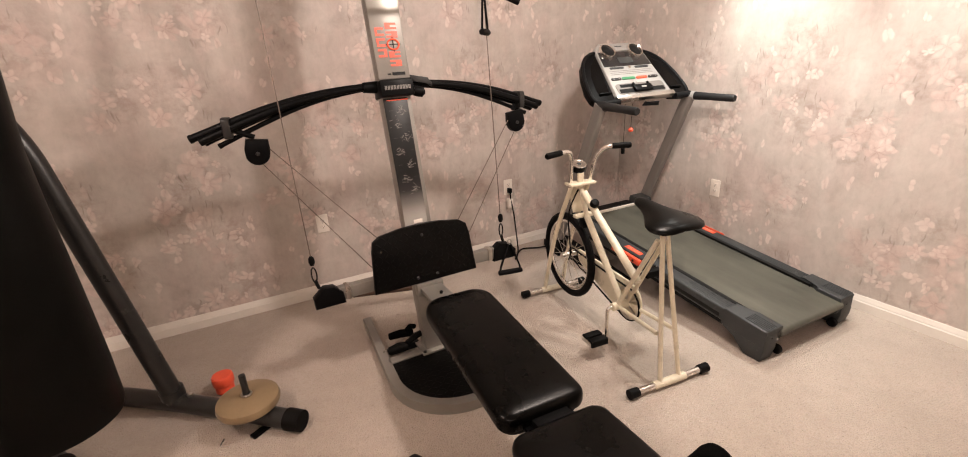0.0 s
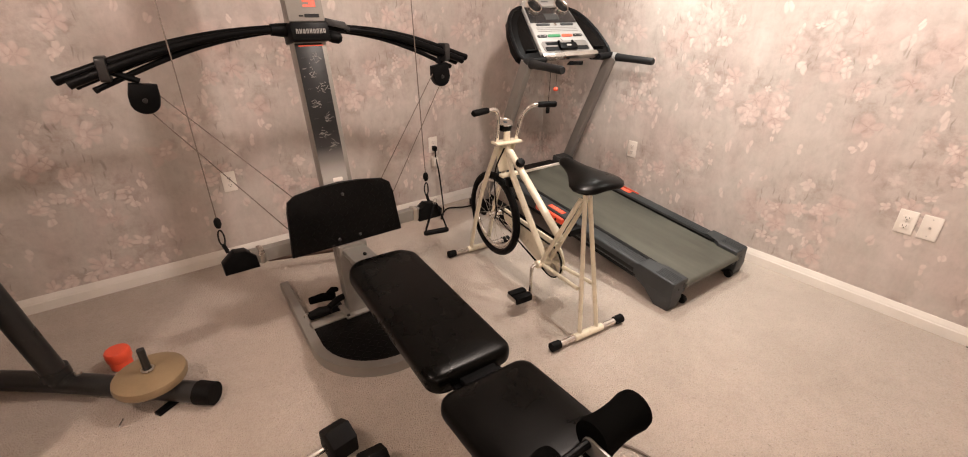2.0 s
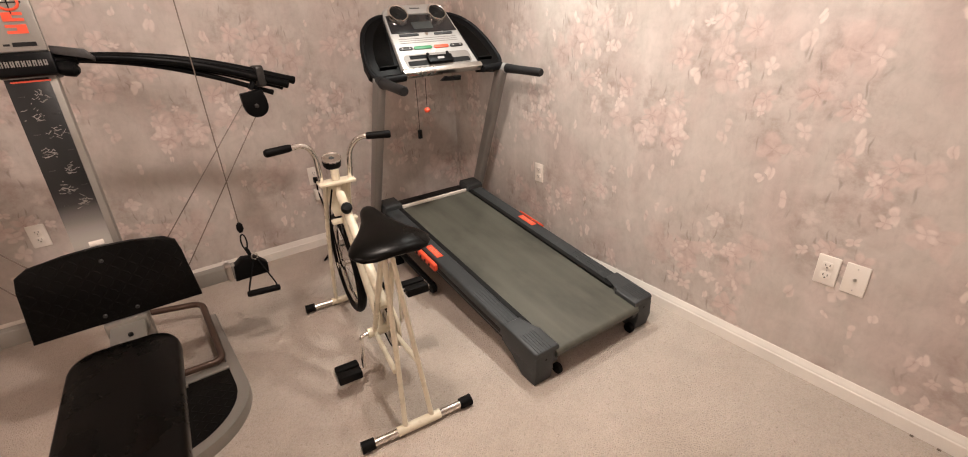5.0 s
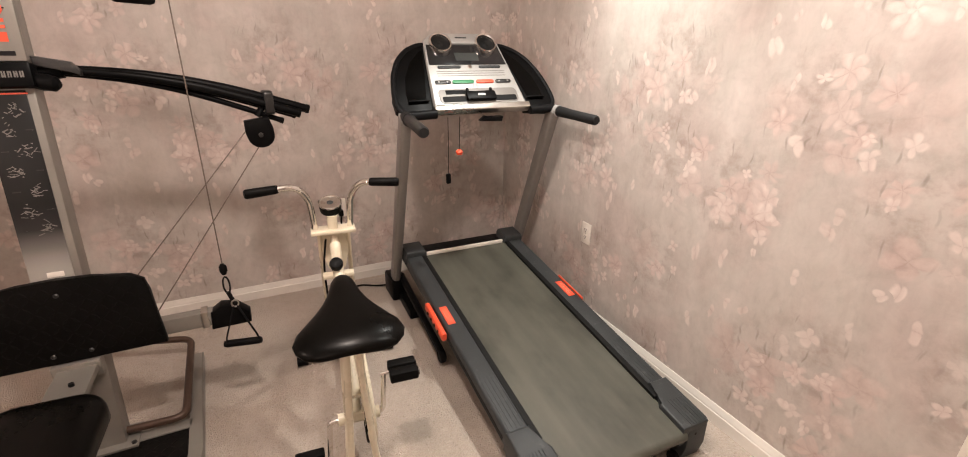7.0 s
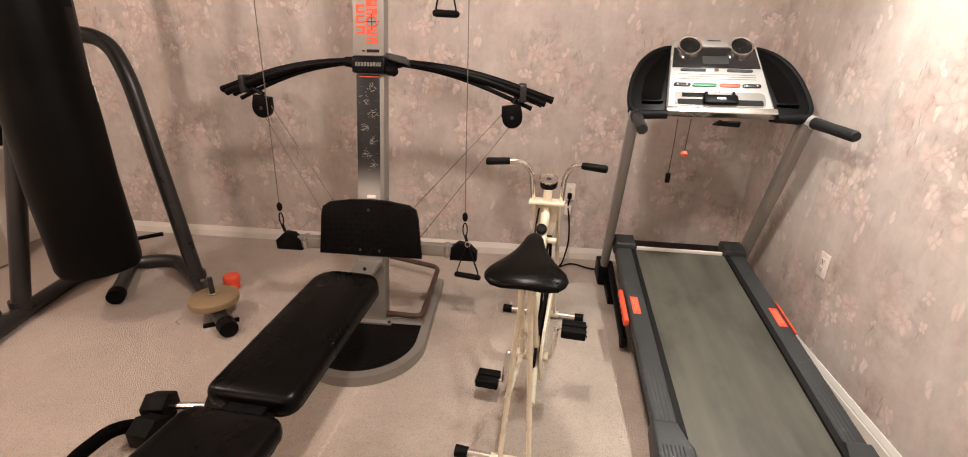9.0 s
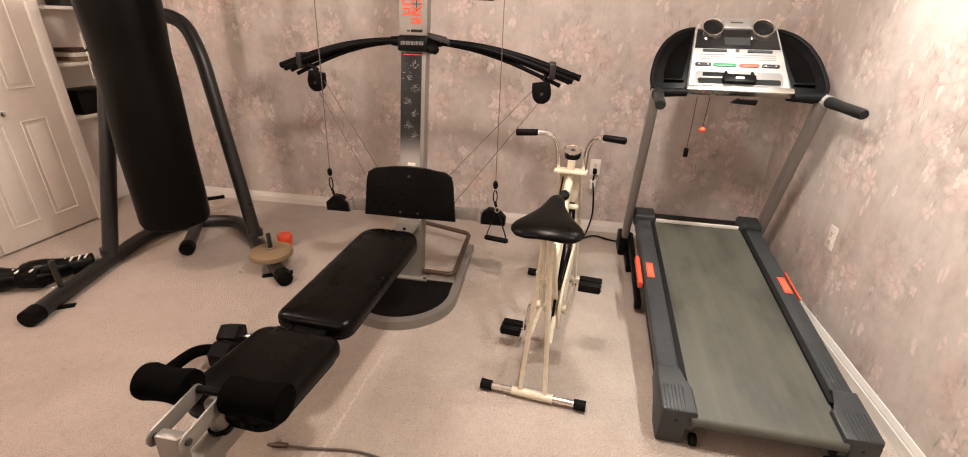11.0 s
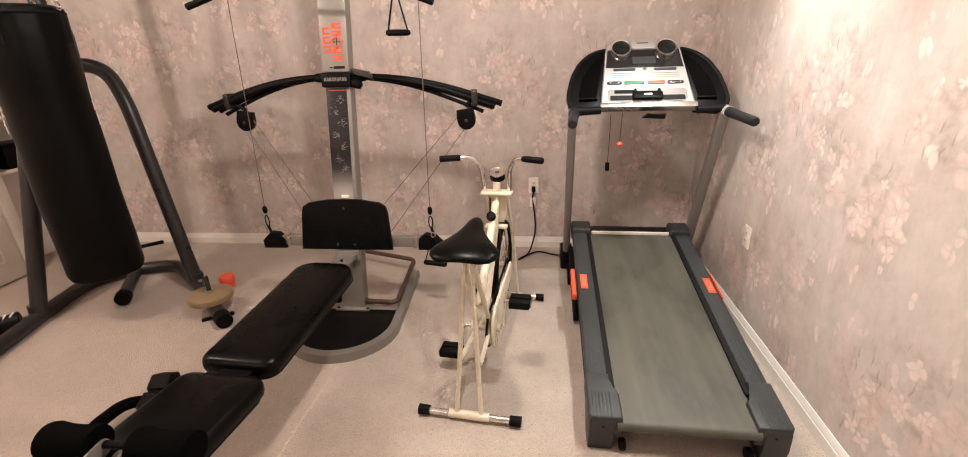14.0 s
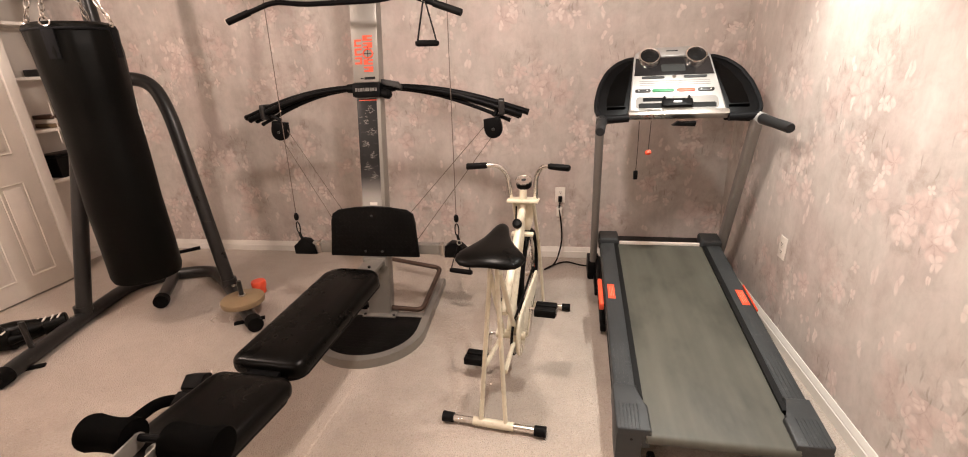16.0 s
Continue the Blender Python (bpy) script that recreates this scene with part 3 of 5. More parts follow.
def treadmill():
    base = Vector((-0.535, -1.895, 0.0))
    t = thing("treadmill", base, "grey motorised treadmill with olive worn belt and silver console", "treadmill")
    yaw = Matrix.Translation(base) @ Matrix.Rotation(radians(-1.5), 4, "Z")
    slope = math.atan(0.112)
    inc = yaw @ Matrix.Translation((0, 0, 0.160)) @ Matrix.Rotation(slope, 4, "X")   # deck frame: x across, y to the motor, z over the rail top
    # rails
    for s in (-1, 1):
        rail = part("side_rail", prism(rrect(-0.046, 0.046, -0.072, 0.0, 0.012, 3), 0.10, 1.44,
                    inc @ Matrix.Translation((s * 0.306, 0, 0)) @ Matrix(((1, 0, 0, 0), (0, 0, 1, 0), (0, 1, 0, 0), (0, 0, 0, 1)))), M_DECK, t)
        part("rail_groove", box(-0.012, 0.012, 0.14, 1.40, -0.02, 0.0012, 0, inc @ Matrix.Translation((s * 0.257, 0, 0))), M_SLOT, t)
        for k in range(5):
            part("rail_rib", box(-0.0012, 0.0012, 0.2, 0.46, -0.001, 0.0015, 0, inc @ Matrix.Translation((s * (0.275 + 0.015 * k), 0, 0))), M_DECK, rail)
        sk = part("side_skirt", box(-0.012, 0.012, 0.2, 1.46, -0.100, -0.07, 0.005, inc @ Matrix.Translation((s * 0.325, 0, 0))), M_DECKDK, t)
        # rear end cap with ribs and a foot
        out = [(-0.048, -0.008), (-0.040, -0.02), (0.075 * 1, -0.02), (0.075, 0.10), (0.045, 0.135), (0.045, 0.20), (-0.048, 0.20)]
        if s > 0:
            out = [(-x, y) for x, y in out][::-1]
        cap = part("end_cap", prism(out, -0.085, 0.009, inc @ Matrix.Translation((s * 0.308, 0, 0)), 0.008, 3), M_DECK, t)
        for k in range(6):
            part("cap_rib", box(-0.002, 0.002, -0.015, 0.10, 0.009, 0.0114, 0.0006, inc @ Matrix.Translation((s * (0.272 + 0.013 * k), 0, 0))), M_DECK, cap)
        part("screw", lathe([(0.006, 0), (0.006, 0.002), (0.003, 0.003)], inc @ Vector((s * 0.30, -0.021, -0.04)), (0, -1, 0), 10), M_SLOT, cap)
        side = [(-0.018, 0.140), (-0.020, 0.060), (-0.006, 0.0), (0.075, 0.0), (0.092, 0.030), (0.135, 0.072), (0.200, 0.090), (0.200, 0.140)]
        part("foot", prism(side, -0.046, 0.046, yaw @ Matrix.Translation((s * 0.308, 0, 0)) @ Matrix(((0, 0, 1, 0), (1, 0, 0, 0), (0, 1, 0, 0), (0, 0, 0, 1))), 0.006), M_DECK, t)
        part("rail_slot", box(-0.002, 0.0015, 0.22, 0.80, -0.055, -0.036, 0, inc @ Matrix.Translation((s * 0.352, 0, 0))), M_SLOT, rail)
        part("floor_wheel", lathe([(0.02, -0.012), (0.024, -0.008), (0.024, 0.008), (0.02, 0.012)], yaw @ Vector((s * 0.225, -0.005, 0.028)), (1, 0, 0), 14), M_RUBBER, t)
        # lift latch and warning tag
        if s < 0:
            lev = part("latch", prism(rrect(-0.012, 0.012, -0.02, 0.02, 0.01, 4), 0.75, 0.99, inc @ Matrix.Translation((s * 0.372, 0, -0.022)) @ Matrix(((1, 0, 0, 0), (0, 0, 1, 0), (0, 1, 0, 0), (0, 0, 0, 1))), 0.004), M_ORANGE, t, "bright orange-red release latch")
            for k in range(4):
                part("latch_hole", lathe([(0.008, 0), (0.008, 0.003)], inc @ Vector((s * 0.385, 0.80 + 0.045 * k, -0.022)), (-1, 0, 0), 12), M_SLOT, lev)
        else:
            part("latch", box(-0.003, 0.003, 0.76, 0.98, -0.008, 0.003, 0.001, inc @ Matrix.Translation((0.354, 0, 0))), M_ORANGE, t, "orange edge strip")
        tag = part("warning_tag", box(-0.018, 0.018, 0.80, 0.93, -0.001, 0.0018, 0.0006, inc @ Matrix.Translation((s * 0.318, 0, 0))), M_ORANGE, t, "orange-red printed warning label")
        for k in range(3):
            part("print_bar", box(-0.009 + 0.008 * k, -0.007 + 0.008 * k, 0.82, 0.91, 0.0016, 0.0022, 0, inc @ Matrix.Translation((s * 0.318, 0, 0))), M_TAG, tag)
        # front roller cover
        hood = [(-0.06, 0.0), (0.06, 0.0), (0.06, 0.06), (0.052, 0.075), (-0.052, 0.075), (-0.06, 0.06)]
        part("roller_cover", prism(hood, 1.40, 1.52, inc @ Matrix.Translation((s * 0.30, 0, -0.045)) @ Matrix(((1, 0, 0, 0), (0, 0, 1, 0), (0, 1, 0, 0), (0, 0, 0, 1))), 0.012, 3), M_DECK, t)
    # belt round both rollers
    bm = bmesh.new()
    path = [(-0.012 - 0.022 * math.sin(a), -0.034 + 0.022 * math.cos(a)) for a in (math.pi - math.pi * i / 8 for i in range(9))]
    path = path + [(0.3, -0.012), (0.7, -0.0125), (1.1, -0.012), (1.44, -0.012), (1.46, -0.03), (1.44, -0.056)]
    rows = [[bm.verts.new(inc @ Vector((x, y, z))) for x in (-0.249, -0.1, 0.1, 0.249)] for y, z in path]
    k = len(rows)
    for i in range(k):
        for j in range(3):
            bm.faces.new((rows[i][j], rows[i][j + 1], rows[(i + 1) % k][j + 1], rows[(i + 1) % k][j]))
    part("belt", bm, M_BELT, t, "worn olive-grey walking belt")
    part("front_lip", box(-0.235, 0.235, 1.412, 1.424, -0.012, 0.008, 0.002, inc), M_PLATE, t, "bright metal strip")
    part("motor_hood", prism([(1.43, -0.075), (1.62, -0.10), (1.62, -0.08), (1.56, -0.03), (1.43, -0.005)], -0.27, 0.27,
                             inc @ Matrix(((0, 0, 1, 0), (1, 0, 0, 0), (0, 1, 0, 0), (0, 0, 0, 1))), 0.01), M_DECKDK, t)
    part("deck_frame", box(-0.27, 0.27, 0.10, 1.45, -0.098, -0.062, 0.004, inc), M_DECKDK, t)
    part("rear_roller", tube([inc @ Vector((-0.25, -0.012, -0.034)), inc @ Vector((0.25, -0.012, -0.034))], 0.02, 14), M_STEEL, t)
    # floor frame and lift arm beside the deck
    for s in (-1, 1):
        part("base_frame", box(-0.03, 0.03, 1.28, 1.76, 0.0, 0.05, 0.006, yaw @ Matrix.Translation((s * 0.35, 0, 0))), M_BLACK, t)
        part("lift_arm", tube([yaw @ Vector((s * 0.352, 0.86, 0.065)), yaw @ Vector((s * 0.352, 1.55, 0.14))], 0.019, 10), M_BLACK, t)
        part("arm_wheel", lathe([(0.026, -0.015), (0.032, -0.01), (0.032, 0.01), (0.026, 0.015)], yaw @ Vector((s * 0.352, 0.85, 0.05)), (1, 0, 0), 16), M_RUBBER, t)
        # upright of oval section, leaning to the user
        bm = bmesh.new()
        lower, upper = Vector((-0.875 if s < 0 else -0.095, -0.285, 0.03)), Vector((-0.905 if s < 0 else -0.152, -0.775, 1.11))
        d = (upper - lower)
        q = d.to_track_quat("Z", "Y").to_matrix().to_4x4()
        part("upright", prism(rrect(-0.0225, 0.0225, -0.042, 0.042, 0.016, 4), 0, d.length, Matrix.Translation(lower) @ q), M_UPR, t, "light grey upright post")
        part("upright_foot", box(lower.x - 0.04, lower.x + 0.04, -0.38, -0.21, 0.0, 0.13, 0.012), M_BLACK, t)
        # handle grip
        h0, h1 = Vector((-0.52 + s * 0.375, -0.77, 1.105)), Vector((-0.53 + s * 0.398, -1.085, 1.097))
        g = part("handle", tube([h0, (h0 + h1) / 2, h1 - (h1 - h0) * 0.03, h1], 0.023, 16, radii=[0.027, 0.0225, 0.0225, 0.018]), M_GRIP, t, "dark grey hand grip")
        part("grip_collar", tube([h0 - Vector((0, -0.02, 0)), h0 + (h1 - h0) * 0.14], 0.0285, 16), M_GRIP if s < 0 else M_SILVERPL, g)
    # console: panel frame with u across, v up the slope, w out of the face
    bl, br, tl = Vector((-0.764, -0.758, 1.12)), Vector((-0.283, -0.758, 1.12)), Vector((-0.716, -0.495, 1.395))
    mid = (bl + br) / 2
    v = Vector((0, 0.263, 0.278)).normalized()
    u = Vector((1, 0, 0))
    w = u.cross(v)
    mid = mid + v * 0.008 + w * 0.008
    cm = Matrix(((u.x, v.x, w.x, mid.x), (u.y, v.y, w.y, mid.y), (u.z, v.z, w.z, mid.z), (0, 0, 0, 1)))
    con = part("console", prism([(-0.24, 0.0), (0.24, 0.0), (0.194, 0.375), (0.186, 0.405), (0.13, 0.445), (-0.13, 0.445), (-0.186, 0.405), (-0.194, 0.375)], -0.05, 0.0, cm, 0.010, 3), M_SILVERPL, t, "silver plastic control console")
    part("display", prism([(-0.200, 0.247), (0.200, 0.247), (0.186, 0.365), (-0.186, 0.365)], 0.0, 0.004, cm, 0.002), M_GLASS, con)
    part("screen", prism(rrect(-0.06, 0.06, 0.268, 0.315, 0.004, 2), 0.004, 0.0055, cm), surface("grey lcd", (0.045, 0.05, 0.05), 0.2, vary=0.05, relief=0.0), con)
    for x in (-0.118, 0.118):
        c = cm @ Vector((x, 0.362, 0.0))
        sp = part("speaker", lathe([(0.056, -0.005), (0.056, 0.020), (0.053, 0.027), (0.047, 0.024), (0.043, 0.006), (0.0, 0.005)], c, w, 28), M_CHROME, con, "chrome ringed speaker")
        part("speaker_cone", lathe([(0.046, 0.010), (0.042, 0.0105), (0.02, 0.008), (0.012, 0.012), (0.0, 0.013)], c, w, 24), M_SLOT, sp)
    part("speaker_bridge", prism(rrect(-0.066, 0.066, 0.368, 0.425, 0.01, 3), -0.001, 0.010, cm, 0.003), M_SILVERPL, con)
    part("print_bar", box(-0.03, 0.03, 0.400, 0.406, 0.009, 0.011, 0, cm), M_DECK, con)
    for x in (-0.105, 0.105):
        part("key_strip", prism(rrect(x - 0.058, x + 0.058, 0.226, 0.241, 0.007, 3), -0.001, 0.005, cm, 0.002), M_DECK, con)
    part("centre_key", lathe([(0.011, 0), (0.010, 0.006)], cm @ Vector((0, 0.234, 0)), w, 14), M_CHROME, con)
    for j in range(3):
        part("groove", box(-0.175, 0.175, 0.183 + 0.013 * j, 0.186 + 0.013 * j, -0.001, 0.0012, 0, cm), M_UPR, con)
    for x0, x1, mt in ((-0.200, -0.122, M_GREY), (-0.115, -0.006, M_GREEN), (0.006, 0.098, M_ORANGE), (0.108, 0.190, M_GREY)):
        key = part("key", prism(rrect(x0, x1, 0.138, 0.157, 0.009, 4), -0.001, 0.006, cm, 0.002), mt, con)
        if mt is M_GREY:
            for xx in (x0 + 0.018, x1 - 0.018):
                part("key_mark", lathe([(0.0045, 0), (0.003, 0.0012)], cm @ Vector((xx, 0.1475, 0.006)), w, 8), M_SILVERPL, key)
    part("round_key", lathe([(0.014, -0.001), (0.013, 0.004), (0.009, 0.005)], cm @ Vector((-0.004, 0.122, 0)), w, 16), M_SILVERPL, con)
    part("tray", prism(rrect(-0.20, 0.20, 0.030, 0.108, 0.022, 5), -0.001, 0.003, cm), M_UPR, con)
    part("tray_opening", prism(rrect(-0.188, 0.188, 0.036, 0.066, 0.008, 4), 0.002, 0.0045, cm), M_SLOT, con)
    part("tray_window", box(-0.165, -0.05, 0.078, 0.100, 0.002, 0.005, 0.001, cm), M_DECKDK, con)
    rest = part("reading_rest", prism(rrect(-0.075, 0.075, 0.035, 0.082, 0.010, 4), 0.003, 0.022, cm, 0.005), M_BLACK, con)
    for x in (-0.06, 0.06):
        part("rest_horn", box(x - 0.006, x + 0.006, 0.078, 0.102, 0.006, 0.018, 0.003, cm), M_BLACK, rest)
    part("rest_badge", prism(rrect(-0.02, 0.02, 0.053, 0.065, 0.005, 4), 0.022, 0.024, cm), M_SILVERPL, rest)
    part("console_rail", prism(rrect(-0.243, 0.243, -0.012, 0.020, 0.006, 3), -0.03, 0.012, cm, 0.005), M_STEEL, con, "bright lower console edge")
    for xa, xb in ((-0.895, -0.762), (-0.285, -0.15)):
        part("cross_grip", tube([Vector((xa, -0.772, 1.112)), Vector((xb, -0.772, 1.116))], 0.020, 14), M_DECKDK, t)
    # side wings: curved dark shells with a sunk bowl
    for s in (-1, 1):
        out = [(0.235, 0.0), (0.365, -0.012), (0.400, 0.03), (0.398, 0.10), (0.378, 0.20), (0.338, 0.29), (0.28, 0.35), (0.22, 0.376), (0.192, 0.378)]
        bed = [(0.262, 0.045), (0.345, 0.04), (0.345, 0.10), (0.325, 0.19), (0.285, 0.27), (0.225, 0.335), (0.205, 0.345)]
        if s < 0:
            out, bed = [(-x, y) for x, y in out][::-1], [(-x, y) for x, y in bed][::-1]
        wing = part("side_wing", prism(out, -0.07, -0.012, cm, 0.012, 3), M_BLACK, t)
        part("wing_bowl", prism(bed, -0.013, -0.0105, cm), M_BOWL, wing)
        part("wing_shelf", box(s * 0.25, s * 0.345, 0.048, 0.056, -0.012, 0.004, 0.002, cm), M_BLACK, wing)
        rim = [cm @ Vector((x, y, -0.016)) for x, y in (out if s > 0 else out[::-1])[1:]]
        part("wing_rim", tube(fillet(rim, 0.03, 3), 0.012, 10), M_DECKDK, wing)
    # safety key cords and parts below the console
    k = part("safety_cord", tube([Vector((-0.71, -0.775, 1.10)), Vector((-0.708, -0.772, 0.97)), Vector((-0.71, -0.77, 0.84))], 0.0016, 6), M_SLOT, t)
    part("cord_clip", box(-0.721, -0.699, -0.778, -0.762, 0.795, 0.842, 0.004), M_BLACK, k)
    k = part("safety_cord", tube([Vector((-0.652, -0.775, 1.10)), Vector((-0.655, -0.772, 0.95))], 0.0016, 6), M_SLOT, t)
    part("safety_key", lathe([(0.006, 0.012), (0.014, 0.006), (0.017, 0), (0.012, -0.012), (0.004, -0.014)], (-0.655, -0.772, 0.94), (0, 0, 1), 12), M_ORANGE, k, "small orange-red safety key")
    part("under_bracket", prism([(-0.06, 0), (0.05, -0.006), (0.055, 0.018), (0.0, 0.012), (-0.03, 0.022)], -0.02, 0.02, Matrix.Translation((-0.49, -0.765, 1.075)) @ Matrix.Rotation(radians(90), 4, "X"), 0.004), M_BLACK, t)


treadmill()

# power cord from the back outlet to the treadmill
t = thing("power_cord", (-1.10, -0.1, 0.0), "black power cord plugged into the wall outlet", "power cord")
part("plug", box(-1.118, -1.090, -0.045, -0.008, 0.445, 0.482, 0.006), M_BLACK, t)
part("adapter", box(-1.130, -1.088, -0.055, -0.012, 0.335, 0.405, 0.008), M_PLATE, t, "white plug-in adapter")
cord = fillet([(-1.104, -0.035, 0.445), (-1.112, -0.05, 0.40), (-1.095, -0.06, 0.30), (-1.085, -0.07, 0.15), (-1.13, -0.17, 0.012), (-1.22, -0.27, 0.008), (-1.17, -0.20, 0.008), (-1.06, -0.10, 0.010), (-0.95, -0.17, 0.008), (-0.86, -0.22, 0.03)], 0.06, 6)
part("cable", tube(cord, 0.0055, 8), M_RUBBER, t)


# ---------------------------------------------------------------- exercise bike
def bike():
    rear = Vector((-1.360, -1.785, 0))
    ang = math.atan2(-1.255 + 1.360, 1.0)
    m = Matrix.Translation(rear) @ Matrix.Rotation(-ang, 4, "Z")   # r to the right, f forward, z up
    P = lambda r, f, z: m @ Vector((r, f, z))
    t = thing("exercise_bike", rear, "cream enamelled vintage exercise bike with black saddle", "exercise bike")
    fw = 1.005
    for f, half in ((0.0, 0.205), (fw, 0.208)):
        bar = part("foot_bar", tube([P(-half, f, 0.024), P(half, f, 0.024)], 0.0145, 14), M_CHROME, t, "chrome floor bar")
        part("bar_sleeve", tube([P(-0.085, f, 0.024), P(0.085, f, 0.024)], 0.0185, 14), M_CREAM, bar)
        for s in (-1, 1):
            part("rubber_cap", tube([P(s * (half - 0.035), f, 0.024), P(s * (half + 0.012), f, 0.024)], 0.022, 14, radii=[0.0205, 0.022]), M_RUBBER, bar)
    sj = (0.0, 0.10, 0.665)
    for s in (-1, 1):
        part("rear_leg", tube([P(s * 0.052, 0.0, 0.03), P(s * 0.012, 0.10, 0.69)], 0.0112, 12, flat=0.85), M_CREAM, t)
        part("front_leg", tube(fillet([P(s * 0.062, fw, 0.03), P(s * 0.056, 0.90, 0.42), P(s * 0.05, 0.725, 0.765)], 0.2, 5), 0.0155, 12, flat=0.6), M_CREAM, t)
        part("seat_strut", tube([P(s * 0.020, 0.115, 0.655), P(s * 0.03, 0.34, 0.24)], 0.011, 10), M_CREAM, t)
        part("chain_stay", tube([P(s * 0.03, 0.34, 0.235), P(s * 0.045, 0.05, 0.25)], 0.010, 10), M_CREAM, t)
    part("main_tube", tube([P(0, 0.69, 0.72), P(0, 0.24, 0.40)], 0.019, 14), M_CREAM, t)
    part("down_tube", tube([P(0.0, 0.66, 0.60), P(0, 0.34, 0.235)], 0.017, 14), M_CREAM, t)
    part("cross_brace", tube([P(0, 0.66, 0.60), P(0, 0.72, 0.74)], 0.014, 10), M_CREAM, t)
    part("fork_bridge", box(-0.056, 0.056, 0.675, 0.71, 0.588, 0.606, 0.005, m), M_CREAM, t)
    part("head_plate", box(-0.078, 0.078, 0.69, 0.76, 0.758, 0.772, 0.004, m), M_CREAM, t)
    part("head_sleeve", tube([P(0, 0.725, 0.77), P(0, 0.725, 0.82)], 0.018, 12), M_CREAM, t)
    fork = [(-0.050, 0.765), (0.050, 0.765), (0.046, 0.66), (0.030, 0.60), (-0.030, 0.60), (-0.046, 0.66)]
    part("fork_plate", prism(fork, -0.002, 0.002, m @ Matrix.Translation((0, 0.745, 0)) @ Matrix.Rotation(radians(90), 4, "X"), 0.001), M_CREAM, t, "cream pressed steel fork cover")
    # tension knob with cable
    kn = part("tension_knob", lathe([(0.008, 0), (0.022, 0.006), (0.024, 0.02), (0.020, 0.032), (0.006, 0.036)], P(-0.005, 0.60, 0.675), m.to_3x3() @ Vector((0, -0.65, 0.75)), 12), M_BLACK, t)
    part("brake_cable", tube(fillet([P(-0.03, 0.70, 0.74), P(-0.05, 0.77, 0.60), P(-0.045, 0.74, 0.36), P(-0.02, 0.80, 0.30)], 0.1, 5), 0.004, 6), M_RUBBER, t)
    part("brake_pad", box(-0.022, 0.022, 0.655, 0.70, 0.535, 0.58, 0.005, m), M_BLACK, t)
    # handlebars
    for s in (-1, 1):
        out = 0.25 if s < 0 else 0.228
        hb = part("handlebar", tube(fillet([P(s * 0.060, 0.735, 0.75), P(s * 0.070, 0.70, 0.90), P(s * 0.105, 0.665, 0.955), P(s * out, 0.63, 0.952)], 0.055, 6), 0.0115, 12), M_CHROME, t)
        part("hand_grip", tube([P(s * (out - 0.092), 0.6545, 0.9535), P(s * (out - 0.084), 0.652, 0.9535), P(s * out, 0.63, 0.952), P(s * (out + 0.006), 0.628, 0.952)], 0.0155, 14, radii=[0.0125, 0.0148, 0.0158, 0.012]), M_RUBBER, hb, "black rubber hand grip")
    # speed dial
    dial = part("speed_dial", lathe([(0.028, -0.04), (0.038, -0.03), (0.040, 0.0), (0.036, 0.003), (0.0, 0.003)], P(0, 0.745, 0.86), m.to_3x3() @ Vector((0, -0.35, 0.94)), 22), M_BLACK, t)
    part("dial_rim", lathe([(0.040, 0.0), (0.0415, 0.001), (0.0415, 0.007), (0.039, 0.008), (0.037, 0.004)], P(0, 0.745, 0.86), m.to_3x3() @ Vector((0, -0.35, 0.94)), 22), M_CHROME, dial)
    part("dial_face", lathe([(0.035, 0.003), (0.0, 0.0045)], P(0, 0.745, 0.86), m.to_3x3() @ Vector((0, -0.35, 0.94)), 20), M_DECK, dial)
    part("dial_stem", tube([P(0, 0.728, 0.81), P(0, 0.742, 0.835)], 0.012, 10), M_CREAM, dial)
    # flywheel with tyre, rim, spokes and hub
    hub = P(0, 0.835, 0.315)
    ax = m.to_3x3() @ Vector((1, 0, 0))
    e1, e2 = m.to_3x3() @ Vector((0, 1, 0)), Vector((0, 0, 1))
    ring = lambda rad, n=44: [hub + (e1 * math.cos(a) + e2 * math.sin(a)) * rad for a in (2 * math.pi * i / n for i in range(n))]
    wh = part("wheel", tube([hub - ax * 0.045, hub + ax * 0.045], 0.016, 14), M_CHROME, t)
    part("tyre", tube(ring(0.228), 0.021, 10, closed=True), M_RUBBER, wh, "black bicycle tyre")
    part("rim", tube(ring(0.202), 0.012, 8, closed=True, flat=0.7), M_CHROME, wh, "chrome rim")
    for i in range(20):
        a = 2 * math.pi * i / 20
        b = a + (0.5 if i % 2 else -0.5)
        part("spoke", tube([hub + ax * (0.022 if i % 2 else -0.022) + (e1 * math.cos(b) + e2 * math.sin(b)) * 0.016, hub + (e1 * math.cos(a) + e2 * math.sin(a)) * 0.197], 0.0013, 5), M_CHROME, wh)
    # chain guard, chainring, cranks and pedals
    cr = P(0, 0.34, 0.235)
    g0 = [(0.80, 0.345), (0.34, 0.335), (0.28, 0.30), (0.262, 0.235), (0.28, 0.17), (0.34, 0.135), (0.40, 0.145), (0.80, 0.285)]
    gm = m @ Matrix.Translation((0.045, 0, 0)) @ Matrix(((0, 0, 1, 0), (1, 0, 0, 0), (0, 1, 0, 0), (0, 0, 0, 1)))
    part("chain_guard", prism(g0, 0.0, 0.012, gm, 0.004), M_CREAM, t)
    rm = [gm @ Vector((y, z, 0.006)) for y, z in g0]
